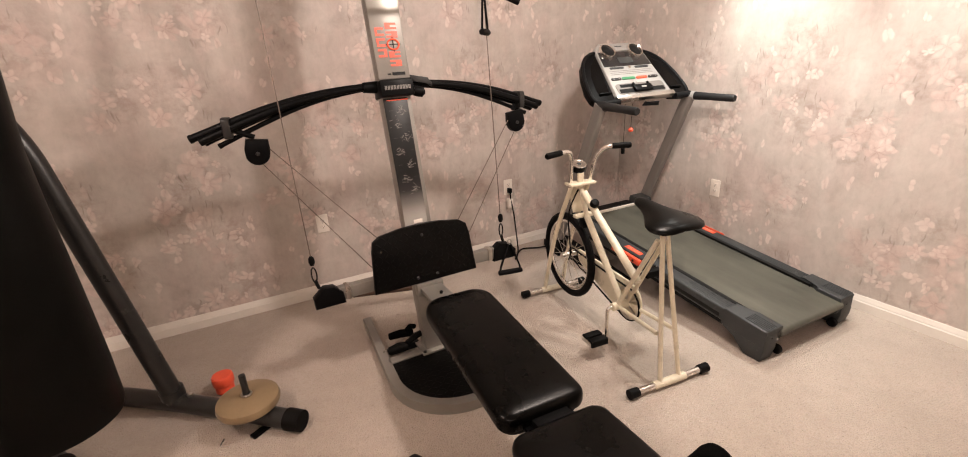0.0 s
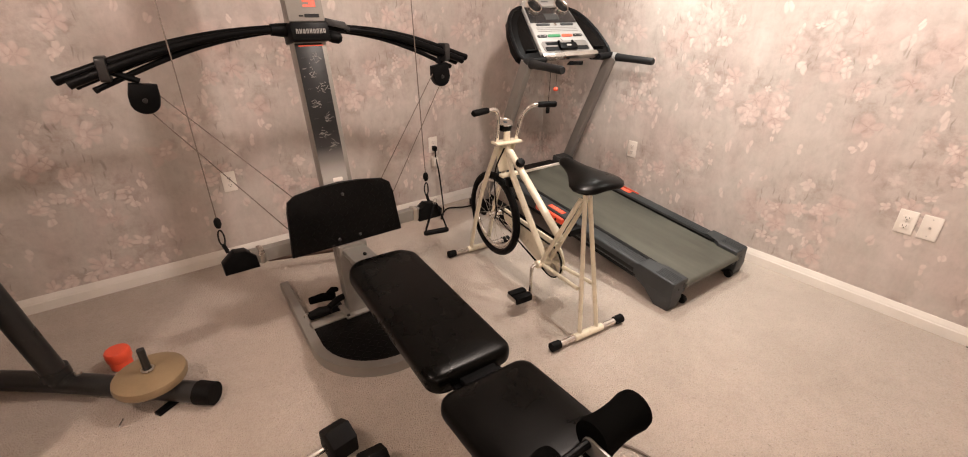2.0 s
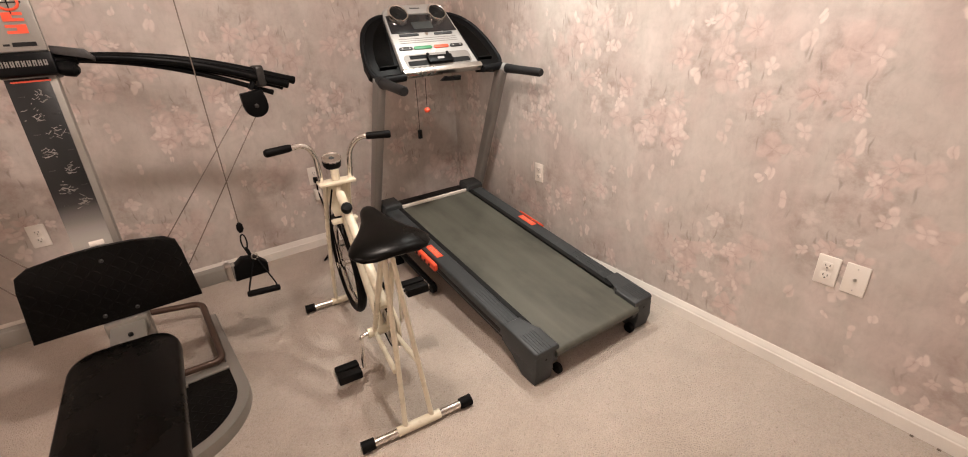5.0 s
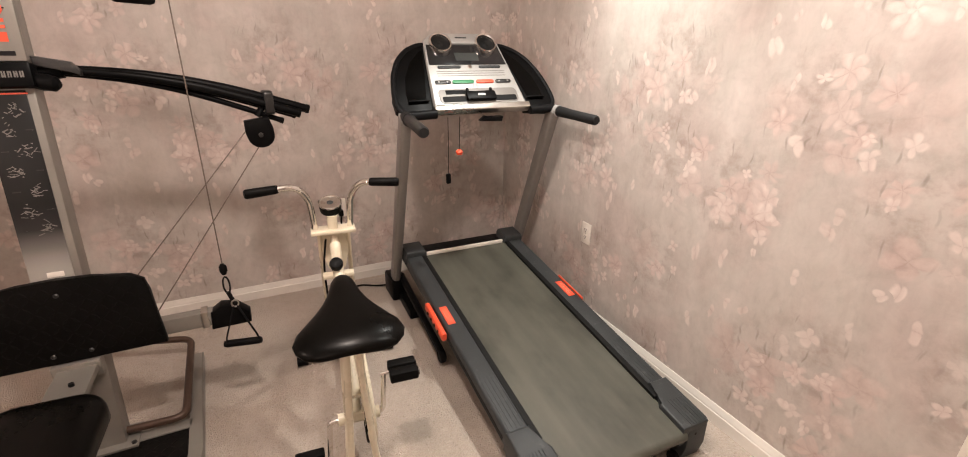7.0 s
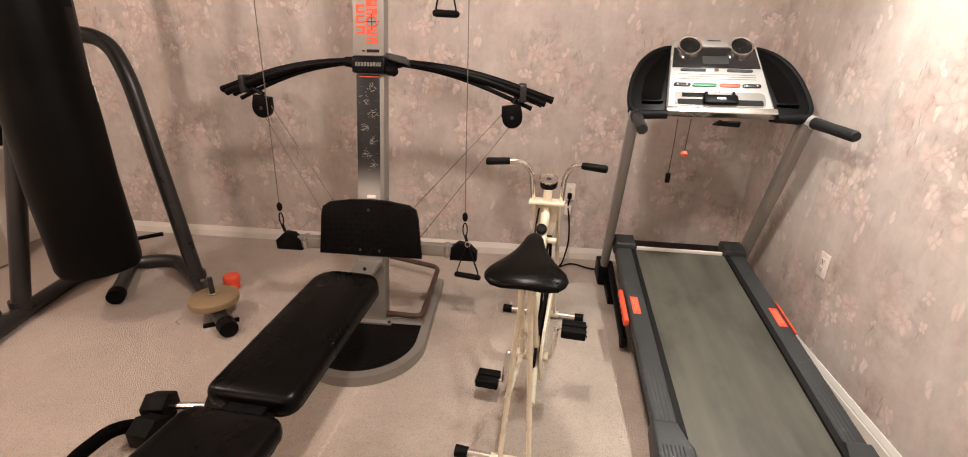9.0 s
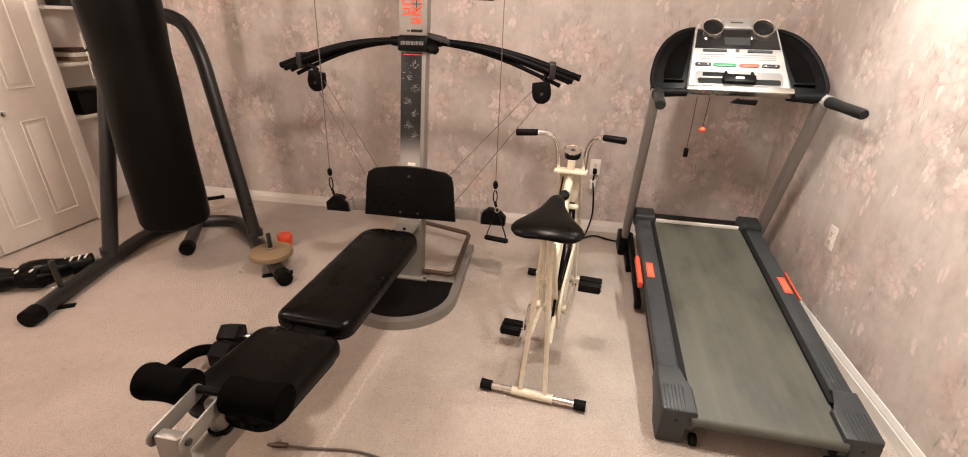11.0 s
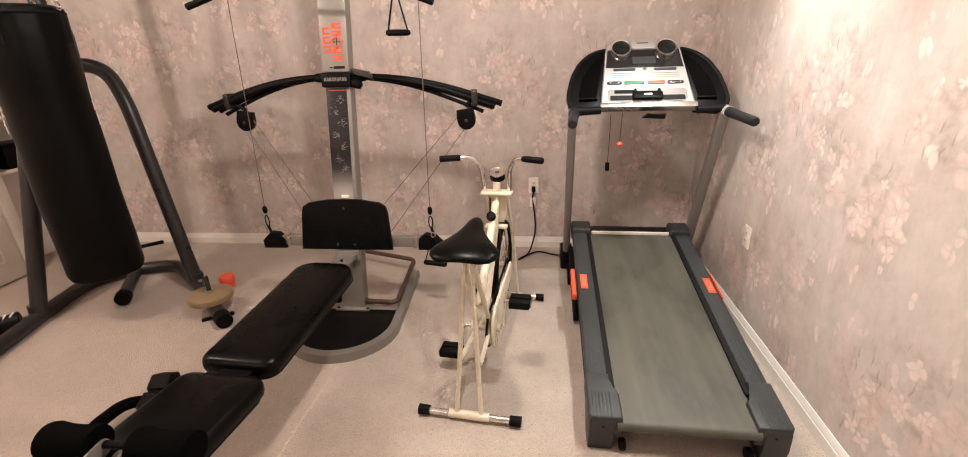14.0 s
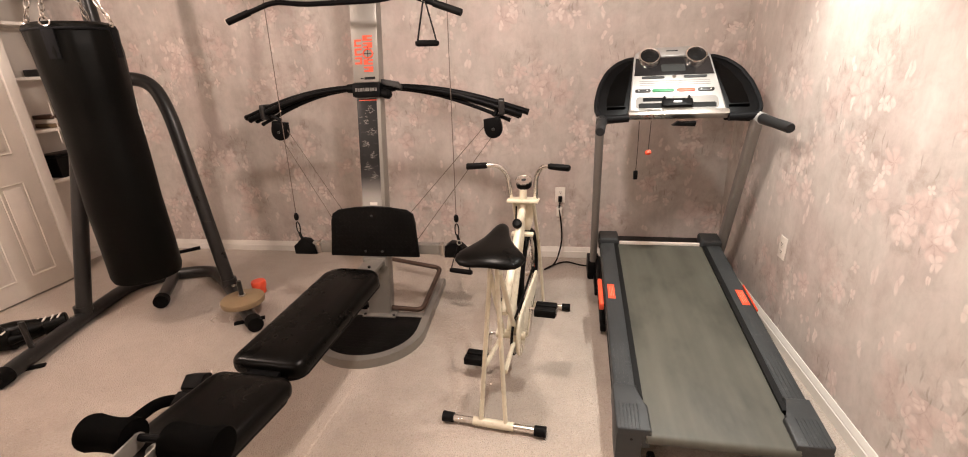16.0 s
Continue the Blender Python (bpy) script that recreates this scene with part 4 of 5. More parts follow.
    part("guard_rim", tube(fillet(rm + [rm[0]], 0.04, 4), 0.007, 8), M_CREAM, t)
    ringp = [cr + ax * 0.03 + (e1 * math.cos(a) + e2 * math.sin(a)) * 0.078 for a in (2 * math.pi * i / 30 for i in range(30))]
    sp = part("chainring", tube(ringp, 0.008, 8, closed=True, flat=0.5), M_STEEL, t)
    for i in range(5):
        a = 2 * math.pi * i / 5
        part("spider_arm", tube([cr + ax * 0.03, cr + ax * 0.03 + (e1 * math.cos(a) + e2 * math.sin(a)) * 0.078], 0.006, 6), M_STEEL, sp)
    def run(c, rad, a0, a1, k=14):
        return [c + ax * 0.028 + (e1 * math.cos(radians(a0 + (a1 - a0) * i / k)) + e2 * math.sin(radians(a0 + (a1 - a0) * i / k))) * rad for i in range(k + 1)]
    part("chain", tube(run(cr, 0.088, 75, 285) + run(hub, 0.034, -75, 75, 8), 0.006, 6, closed=True, flat=0.7), M_RUBBER, t, "dark oiled drive chain")
    part("bottom_bracket", tube([cr - ax * 0.06, cr + ax * 0.075], 0.02, 14), M_CREAM, t)
    for s, pf, pz in ((-1, 0.325, 0.095), (1, 0.355, 0.373)):
        end = P(s * 0.10, pf, pz)
        ck = part("crank", tube(fillet([cr + ax * s * 0.05, cr + ax * s * 0.088, end], 0.025, 4), 0.009, 10), M_CHROME, t)
        part("axle", tube([end - ax * s * 0.01, end + ax * s * 0.115], 0.006, 8), M_CHROME, ck)
        for k in (-1, 1):
            c = m.inverted() @ end
            part("pedal_block", box(c.x + s * 0.018, c.x + s * 0.112, c.y + k * 0.024 - 0.019, c.y + k * 0.024 + 0.019, c.z - 0.018, c.z + 0.018, 0.005, m), M_RUBBER, ck)
        part("pedal_cap", box(c.x + s * 0.113, c.x + s * 0.117, c.y - 0.036, c.y + 0.036, c.z - 0.010, c.z + 0.010, 0.002, m), M_STEEL, ck)
    # saddle: lofted sections from tail to nose
    bm = bmesh.new()
    rows = []
    secs = [(-0.020, 0.040, 0.750, 0.012), (-0.014, 0.075, 0.757, 0.024), (0.0, 0.106, 0.765, 0.034), (0.022, 0.125, 0.772, 0.040), (0.05, 0.132, 0.777, 0.043), (0.08, 0.124, 0.781, 0.044), (0.11, 0.103, 0.785, 0.044), (0.14, 0.080, 0.789, 0.044), (0.17, 0.060, 0.793, 0.044), (0.20, 0.046, 0.798, 0.043), (0.23, 0.037, 0.802, 0.041), (0.255, 0.032, 0.803, 0.038), (0.272, 0.024, 0.801, 0.03), (0.282, 0.012, 0.796, 0.016)]
    for f, hw, z, th in secs:
        row = []
        for i in range(28):
            a = 2 * math.pi * i / 28
            ca, sa = math.cos(a), math.sin(a)
            row.append(bm.verts.new(P(hw * ca, f, z - th * 0.5 + th * 0.5 * math.copysign(abs(sa) ** 0.8, sa) - 0.014 * (ca * ca) * min(1, hw / 0.1))))
        rows.append(row)
    for a, b in zip(rows, rows[1:]):
        for j in range(28):
            bm.faces.new((a[j], a[(j + 1) % 28], b[(j + 1) % 28], b[j]))
    bm.faces.new(rows[0])
    bm.faces.new(rows[-1])
    sd = part("saddle", bm, M_VINYL, t, "black vinyl saddle")
    part("saddle_post", tube([P(0, 0.10, 0.66), P(0, 0.10, 0.735)], 0.013, 12), M_CHROME, t)


bike()

# ---------------------------------------------------------------- bow gym
def rubber_plate(name, across, along):
    """Black rubber with raised diamond tread; across, along: the plate's two axes."""
    m, nt, b = nodes_of(name)
    tc = nt.nodes.new("ShaderNodeTexCoord")
    sp, cb = nt.nodes.new("ShaderNodeSeparateXYZ"), nt.nodes.new("ShaderNodeCombineXYZ")
    nt.links.new(tc.outputs["Object"], sp.inputs[0])
    nt.links.new(sp.outputs[across], cb.inputs[0])
    nt.links.new(sp.outputs[along], cb.inputs[1])
    hs = []
    for rot, shift in ((45, 0.0), (-45, 0.5)):
        turn, mp = nt.nodes.new("ShaderNodeMapping"), nt.nodes.new("ShaderNodeMapping")
        turn.inputs["Rotation"].default_value = (0, 0, radians(rot))
        nt.links.new(cb.outputs[0], turn.inputs[0])
        mp.inputs["Scale"].default_value = (26, 26, 1)
        mp.inputs["Location"].default_value = (shift, shift, 0)
        nt.links.new(turn.outputs[0], mp.inputs[0])
        fr = nt.nodes.new("ShaderNodeVectorMath")
        fr.operation = "FRACTION"
        nt.links.new(mp.outputs[0], fr.inputs[0])
        cs = nt.nodes.new("ShaderNodeSeparateXYZ")
        nt.links.new(fr.outputs[0], cs.inputs[0])
        dx = calc(nt, "MULTIPLY", calc(nt, "ABSOLUTE", calc(nt, "SUBTRACT", cs.outputs[0], 0.5)), 1.0)
        dy = calc(nt, "MULTIPLY", calc(nt, "ABSOLUTE", calc(nt, "SUBTRACT", cs.outputs[1], 0.5)), 3.6)
        hs.append(calc(nt, "SUBTRACT", 1.0, step(nt, calc(nt, "ADD", dx, dy), 0.26, 0.42)))
    h = calc(nt, "MAXIMUM", hs[0], hs[1])
    n = noise_tex(nt, tc.outputs["Object"], 5, 5, 0.6)
    low = ramp(nt, n.outputs[0], [(0.3, (0.0022, 0.002, 0.0019)), (0.75, (0.0055, 0.005, 0.0045))])
    nt.links.new(mixc(nt, calc(nt, "MULTIPLY", h, 0.6), low, (0.0052, 0.0048, 0.0043)), b.inputs["Base Color"])
    b.inputs["Roughness"].default_value = 0.5
    b.inputs["Specular IOR Level"].default_value = 0.07
    bump(nt, b, h, 0.7, 0.002)
    return m


M_TREAD = rubber_plate("diamond tread rubber", "X", "Y")
M_TREADV = rubber_plate("diamond tread board", "X", "Z")
CX = -2.14
TY = lambda z: -1.035 + 0.188 * z          # front face of the leaning tower


def glyph(strokes, m, material, parent, name="letter_shape"):
    """A plain letter-like mark: flat strokes (x0, x1, y0, y1) on the face m."""
    bm = bmesh.new()
    for x0, x1, y0, y1 in strokes:
        box(x0, x1, y0, y1, 0.0, 0.0014, 0, m, bm=bm)
    return part(name, bm, material, parent)


def gym():
    t = thing("bow_gym", (CX, -1.03, 0.0), "silver and black bow-rod home gym with leaning tower", "home gym")
    lean = math.atan(0.188)
    tm = Matrix.Translation((CX, TY(0), 0)) @ Matrix.Rotation(-lean, 4, "X")     # x across, -y out of the face, z up the tower
    # U-shaped base
    def horseshoe(w, back, deep):
        bend = [(-w * math.cos(a), -0.14 - deep * math.sin(a)) for a in (math.pi * i / 20 for i in range(21))]
        return [(-w + 0.035, back)] + bend + [(w - 0.035, back)]
    bc = Matrix.Translation((CX + 0.006, -1.03, 0))
    part("base_rim", prism(horseshoe(0.306, 0.50, 0.302) + horseshoe(0.262, 0.50, 0.258)[::-1], 0.0, 0.050, bc, 0.005), M_SILVER, t, "silver U-shaped base frame")
    deck = [(-0.264, 0.0)] + horseshoe(0.264, 0.0, 0.26)[1:-1] + [(0.264, 0.0)]
    part("foot_plate", prism(deck, 0.025, 0.045, bc, 0.003), M_TREAD, t, "black diamond tread foot plate")
    part("base_crossbar", box(CX - 0.262, CX + 0.272, -1.03, -0.98, 0.008, 0.05, 0.004), M_SILVER, t)
    # tower
    part("tower_post", box(-0.067, 0.067, 0.0, 0.075, 0.05, 2.08, 0.006, tm), M_SILVER, t, "brushed silver tower post")
    fl = part("post_flange", box(CX - 0.095, CX + 0.105, -1.055, -0.93, 0.045, 0.056, 0.002), M_SILVER, t)
    for x in (-0.082, 0.092):
        part("bolt", lathe([(0.009, 0), (0.009, 0.006), (0.005, 0.008)], (CX + x, -1.04, 0.056), (0, 0, 1), 6), M_GREY, fl)
    cover = part("tower_cover", box(-0.074, 0.074, -0.018, 0.0, 1.36, 2.06, 0.006, tm), M_SILVER, t, "silver upper cover with red lettering")
    cm_, nt, bs = nodes_of("chart print")
    tc = nt.nodes.new("ShaderNodeTexCoord")
    sp = nt.nodes.new("ShaderNodeSeparateXYZ")
    nt.links.new(tc.outputs["Object"], sp.inputs[0])
    nt.links.new(ramp(nt, step(nt, sp.outputs["Z"], 0.68, 0.93), [(0.0, (0.40, 0.38, 0.35)), (0.35, (0.16, 0.15, 0.14)), (0.7, (0.03, 0.028, 0.028)), (1.0, (0.008, 0.008, 0.008))]), bs.inputs["Base Color"])
    bs.inputs["Roughness"].default_value = 0.42
    bs.inputs["Specular IOR Level"].default_value = 0.3
    chart = part("exercise_chart", box(-0.0665, 0.046, -0.003, 0.001, 0.68, 1.28, 0.001, tm), cm_, t, "black printed exercise chart fading to silver")
    rnd = random.Random(4)
    for k in range(7):
        z = 1.225 - 0.062 * k
        x0 = 0.008 if k % 2 == 0 else -0.022
        bm = bmesh.new()
        for j in range(16):
            w, h = rnd.uniform(0.004, 0.018), rnd.uniform(0.0012, 0.003)
            x, dz, a = x0 + rnd.gauss(0, 0.011), rnd.gauss(0, 0.011), rnd.uniform(-0.9, 0.9)
            box(-w / 2, w / 2, -0.0045, -0.003, -h / 2, h / 2, 0, tm @ Matrix.Translation((x, 0, z + dz)) @ Matrix.Rotation(a, 4, "Y"), bm=bm)
        part("chart_figure", bm, M_UPR, chart)
        part("print_bar", box(0.022 - 0.07 * (k % 2 == 0), 0.04 - 0.07 * (k % 2 == 0), -0.004, -0.003, z - 0.002, z + 0.001, 0, tm), M_GREY, chart)
    part("red_line", box(-0.052, 0.050, -0.004, -0.002, 1.268, 1.273, 0, tm), M_ORANGE, chart)
    hub = part("bow_mount", box(-0.077, 0.080, -0.032, 0.09, 1.285, 1.358, 0.007, tm), M_BLACK, t, "black bow mount with silver lettering")
    face = tm @ Matrix.Rotation(radians(90), 4, "X")       # u across, v up, out of the face
    for k in range(9):
        x = -0.058 + 0.0138 * k
        glyph([(x, x + 0.0035, 1.313, 1.331), (x + 0.006, x + 0.0095, 1.313, 1.331), (x, x + 0.0095, 1.327 - 0.006 * (k % 3), 1.331 - 0.006 * (k % 3))], face @ Matrix.Translation((0, 0, 0.0322)), M_UPR, hub)
    side = face @ Matrix.Translation((0, 0, 0.0185))
    for k, v in enumerate((1.573, 1.537, 1.452, 1.415)):
        glyph([(-0.008, 0.044, v + 0.018, v + 0.027), (-0.008, 0.044, v, v + 0.009), (-0.008 + 0.026 * (k % 2), 0.017 + 0.027 * (k % 2), v + 0.008, v + 0.019)], side, M_ORANGE, cover)
    for k, v in enumerate((1.545, 1.500, 1.455)):
        glyph([(-0.056, -0.016, v + 0.026, v + 0.036), (-0.056, -0.016, v, v + 0.010), (-0.056 if k < 2 else -0.028, -0.046 if k < 2 else -0.016, v + 0.009, v + 0.027)], side, M_ORANGE, cover)
    ring = [side @ Vector((0.018 + 0.026 * math.cos(a), 1.508 + 0.022 * math.sin(a), 0.001)) for a in (2 * math.pi * i / 24 for i in range(24))]
    part("target_ring", tube(ring, 0.0042, 6, closed=True), M_ORANGE, cover)
    cross = box(-0.0015, 0.0015, -0.034, 0.034, 0.001, 0.003, 0, side @ Matrix.Translation((0.018, 1.508, 0)))
    box(-0.034, 0.034, -0.0015, 0.0015, 0.001, 0.0032, 0, side @ Matrix.Translation((0.018, 1.508, 0)), bm=cross)
    part("cross_hair", cross, M_SLOT, cover)
    part("maker_bar", box(-0.008, 0.052, 1.376, 1.389, 0, 0.0012, 0, side), M_SLOT, cover)
    part("maker_bar", box(-0.030, -0.014, 1.379, 1.385, 0, 0.0012, 0, side), M_SLOT, cover)
    # bow rods: four a side, drooping outwards
    for s, tip in ((-1, Vector((-2.985, -0.66, 1.160))), (1, Vector((-1.290, -0.69, 1.155)))):
        root = Vector((CX + s * 0.075, TY(1.31) + 0.045, 1.318))
        for k, (dy, dz, cut, spread) in enumerate(((0.0, 0.0, 0.0, 0.0), (-0.02, -0.012, 0.035, -0.012), (0.02, -0.022, 0.05, -0.022), (0.0, -0.034, 0.10, -0.040))):
            end = tip + Vector((-s * cut, dy, spread))
            pts = []
            for i in range(15):
                u = i / 14
                p = root.lerp(end, u)
                p.z += 0.040 * math.sin(math.pi * u) * (1 - 0.25 * u)
                p += Vector((0, dy * 0.3, dz * 0.35)) * (1 - u)
                pts.append(p)
            thick = (0.0165, 0.0165, 0.0145, 0.0105)[k]
            rod = part("bow_rod", tube(pts, thick, 12, radii=[thick * (0.72 + 0.28 * min(1, i / 9)) for i in range(15)]), M_BLACK, t)
            part("rod_tip", tube([pts[-1], pts[-1] + (pts[-1] - pts[-2]).normalized() * 0.012], thick + 0.001, 12), M_RUBBER, rod)
        part("rod_socket", tube([root + Vector((-s * 0.03, 0, -0.012)), root + Vector((s * 0.06, 0, -0.008))], 0.030, 14, radii=[0.031, 0.023]), M_BLACK, t)
        # clamp strap, pulley block and sheave
        c = root.lerp(tip, 0.825) + Vector((0, 0, 0.010))
        strap = part("rod_strap", prism(rrect(-0.034, 0.034, -0.052, 0.036, 0.014, 4), -0.016, 0.016, Matrix.Translation(c) @ Matrix.Rotation(radians(90), 4, "Z") @ Matrix.Rotation(radians(90), 4, "X") @ Matrix.Rotation(s * radians(8), 4, "Y"), 0.004), M_GREY, t, "grey rod clamp")
        b = Vector((c.x - (0.045 if s > 0 else -0.095), c.y - 0.03, c.z - 0.108))
        fm = Matrix.Translation(b) @ Matrix.Rotation(s * radians(-8), 4, "Y") @ Matrix.Rotation(radians(90), 4, "X")
        blk = part("pulley_block", prism([(-0.044, 0.045), (-0.05, 0.0)] + [(-0.048 * math.cos(a), -0.02 - 0.045 * math.sin(a)) for a in (math.pi * i / 10 for i in range(11))] + [(0.05, 0.0), (0.044, 0.045)], -0.020, 0.020, fm, 0.005), M_BLACK, t, "black pulley housing")
        part("pulley_bolt", lathe([(0.009, 0), (0.009, 0.006), (0.004, 0.008)], fm @ Vector((0, -0.015, 0.020)), fm.to_3x3() @ Vector((0, 0, 1)), 8), M_GREY, blk)
        part("hanger", tube([c + Vector((-s * 0.02, 0, -0.02)), b + Vector((0, 0.02, 0.05))], 0.012, 8), M_BLACK, blk)
        for dx, dz in ((0.02, -0.02), (-0.03, 0.02)):
            part("cable", tube([b + Vector((s * dx, 0.0, dz)), Vector((CX + s * (0.17 + 1.6 * dx), -0.90 + 0.9 * dx, 0.48 - dx * 2.2))], 0.0022, 6), M_CABLE, t)
    part("mount_knob", lathe([(0.014, -0.02), (0.022, 0.0), (0.025, 0.02), (0.023, 0.045), (0.010, 0.056)], (CX + 0.082, TY(1.28) + 0.0, 1.284), (1, -0.25, -0.25), 14), M_BLACK, t)
    part("mount_bracket", prism([(0.0, 0.0), (0.085, -0.012), (0.110, -0.030), (0.112, -0.016), (0.09, 0.012), (0.0, 0.03)], -0.018, 0.018, Matrix.Translation((CX + 0.075, TY(1.33) + 0.02, 1.325)) @ Matrix.Rotation(radians(90), 4, "X"), 0.004), M_GREY, t, "dark rod bracket")
    # knee board
    bo = [(-0.263, 0.0), (0.263, 0.0), (0.245, 0.20), (0.236, 0.245), (0.20, 0.268), (0.10, 0.282), (0.0, 0.287), (-0.10, 0.282), (-0.20, 0.268), (-0.236, 0.245), (-0.245, 0.20)]
    bmx = Matrix.Translation((CX - 0.004, -0.972, 0.40)) @ Matrix.Rotation(radians(90) - 0.14, 4, "X")
    bd = part("knee_board", prism(bo, -0.018, 0.012, bmx, 0.006), M_TREADV, t, "black diamond tread rubber board")
    part("screw", lathe([(0.008, 0), (0.004, 0.004)], bmx @ Vector((0.0, 0.235, 0.012)), bmx.to_3x3() @ Vector((0, 0, 1)), 10), M_GREY, bd)
    for x in (-0.05, 0.05):
        part("screw", lathe([(0.008, 0), (0.004, 0.004)], bmx @ Vector((x, 0.03, 0.012)), bmx.to_3x3() @ Vector((0, 0, 1)), 10), M_GREY, bd)
    part("sticker", box(-0.022, 0.022, -0.004, 0.0, 0.695, 0.712, 0.001, tm), M_PLATE, t, "small white sticker")
    # lower cable arm with pulley housings
    y = -0.895
    part("cable_arm", box(-2.585, -1.70, y - 0.022, y + 0.022, 0.392, 0.452, 0.004), M_SILVER, t, "silver horizontal cable arm")
    for s, x in ((-1, -2.600), (1, -1.680)):
        hm = Matrix.Translation((x, y - 0.01, 0.43)) @ Matrix.Rotation(radians(90), 4, "X")
        hs = part("pulley_housing", prism([(-0.068, -0.05), (0.068, -0.05), (0.07, -0.005), (0.03, 0.035), (-0.025, 0.045), (-0.062, 0.018)] if s > 0 else [(-0.068, -0.05), (0.068, -0.05), (0.062, 0.005), (0.025, 0.04), (-0.02, 0.045), (-0.07, 0.0)], -0.026, 0.026, hm, 0.007), M_BLACK, t, "black pulley housing")
        part("arm_collar", box(x - s * 0.085 - 0.012, x - s * 0.085 + 0.012, y - 0.027, y + 0.027, 0.388, 0.456, 0.004), M_STEEL, hs)
        clip = (x - s * 0.0 + (-0.045 if s < 0 else 0.005), y + 0.01)
        part("cable", tube([Vector((clip[0], clip[1], 0.60)), Vector((clip[0] + s * 0.004, clip[1] + 0.05, 1.3)), Vector((clip[0] + s * 0.008, clip[1] + 0.1, 2.02))], 0.0024, 6), M_CABLE, t)
        part("cable_stop", lathe([(0.006, 0.03), (0.013, 0.02), (0.014, 0.0), (0.008, -0.014)], (clip[0], clip[1], 0.595), (0, 0, 1), 10), M_RUBBER, t)
        lk = [Vector((clip[0] + 0.011 * math.cos(a), clip[1], 0.535 + 0.035 * math.sin(a))) for a in (2 * math.pi * i / 16 for i in range(16))]
        part("snap_hook", tube(lk, 0.0035, 6, closed=True), M_SLOT, t)
        part("hook_eye", tube([Vector((clip[0], clip[1], 0.505)), Vector((clip[0] + 0.01, clip[1], 0.465))], 0.008, 8), M_SLOT, t)
    # top pulley arms (mostly above the view) and lat bar hanging from the tower head
    part("top_arm", box(-0.62, 0.62, 0.03, 0.075, 2.02, 2.075, 0.005, tm), M_SILVER, t)
    # low rear loop, flat behind the tower
    lp = fillet([Vector((-2.40, -0.315, 0.10)), Vector((-1.905, -0.476, 0.10)), Vector((-1.888, -0.993, 0.072)), Vector((CX + 0.06, -0.985, 0.075))], 0.05, 6)
    part("loop_bar", tube(lp, 0.015, 12), M_RUST, t, "brown bent steel loop")
    # bench
    bz = Matrix.Translation((-2.130, -1.24, 0.392)) @ Matrix.Rotation(radians(-3.0), 4, "Z") @ Matrix.Rotation(radians(2.6), 4, "X")
    def pad(name, x0, x1, y0, y1, r, corners, th, m):
        """A stuffed pad: stacked rounded outlines that swell and close over the top."""
        bm = bmesh.new()
        loops = []
        for d, z in ((0.012, 0.0), (0.003, 0.006), (0.0, 0.018), (0.0, th - 0.026), (0.003, th - 0.014), (0.010, th - 0.005), (0.022, th), (0.05, th + 0.004), (0.10, th + 0.006)):
            loops.append([bm.verts.new(m @ Vector((x, y, z))) for x, y in rrect(x0 + d, x1 - d, y0 + d, y1 - d, max(0.004, r - d * 0.8), 7, corners)])
        k = len(loops[0])
        for a, b in zip(loops, loops[1:]):
            for i in range(k):
                bm.faces.new((a[i], a[(i + 1) % k], b[(i + 1) % k], b[i]))
        bm.faces.new(loops[0][::-1])
        bm.faces.new(loops[-1])
        return part(name, bm, M_VINYL, t, "stitched black vinyl pad")
    p = pad("back_pad", -0.152, 0.152, -0.765, 0.0, 0.055, (1.7, 1.7, 0.8, 0.8), 0.064, bz)
    part("pad_board", prism(rrect(-0.14, 0.14, -0.755, -0.01, 0.05, 5), -0.014, 0.003, bz, 0.003), M_BLACK, p)
    sm = Matrix.Translation((-2.172, -2.045, 0.352)) @ Matrix.Rotation(radians(-3.0), 4, "Z") @ Matrix.Rotation(radians(-3.5), 4, "X")
    p = pad("seat_pad", -0.163, 0.163, -0.40, 0.0, 0.05, (1, 1, 1.7, 1.7), 0.060, sm)
    part("pad_board", prism(rrect(-0.15, 0.15, -0.39, -0.01, 0.05, 5), -0.014, 0.003, sm, 0.003), M_BLACK, p)
    ra, rb = Vector((CX, -1.0, 0.335)), Vector((-2.205, -2.56, 0.325))
    d = rb - ra
    q = d.to_track_quat("Z", "X").to_matrix().to_4x4()
    part("bench_rail", prism(rrect(-0.032, 0.032, -0.026, 0.026, 0.005, 2), 0, d.length, Matrix.Translation(ra) @ q), M_SILVER, t, "silver bench rail")
    part("seat_bracket", box(-2.25, -2.08, -2.06, -1.985, 0.355, 0.372, 0.004), M_BLACK, t)
    part("bench_link", box(-2.225, -2.10, -2.07, -1.97, 0.372, 0.392, 0.004), M_BLACK, t)
    hd = part("bench_bracket", box(CX - 0.055, CX + 0.055, -1.21, -0.985, 0.36, 0.385, 0.005), M_SILVER, t)
    part("pin", lathe([(0.008, 0), (0.008, 0.01)], (CX + 0.01, -1.10, 0.385), (0, 0, 1), 10), M_SLOT, hd)
    part("bench_tongue", box(CX - 0.07, CX + 0.065, -1.0, -0.955, 0.34, 0.40, 0.005), M_SILVER, t)
    # leg developer at the foot of the bench
    lx, ly = -2.205, -2.50
    part("front_leg", box(lx - 0.028, lx + 0.028, ly - 0.02, ly + 0.03, 0.02, 0.31, 0.006), M_SILVER, t)
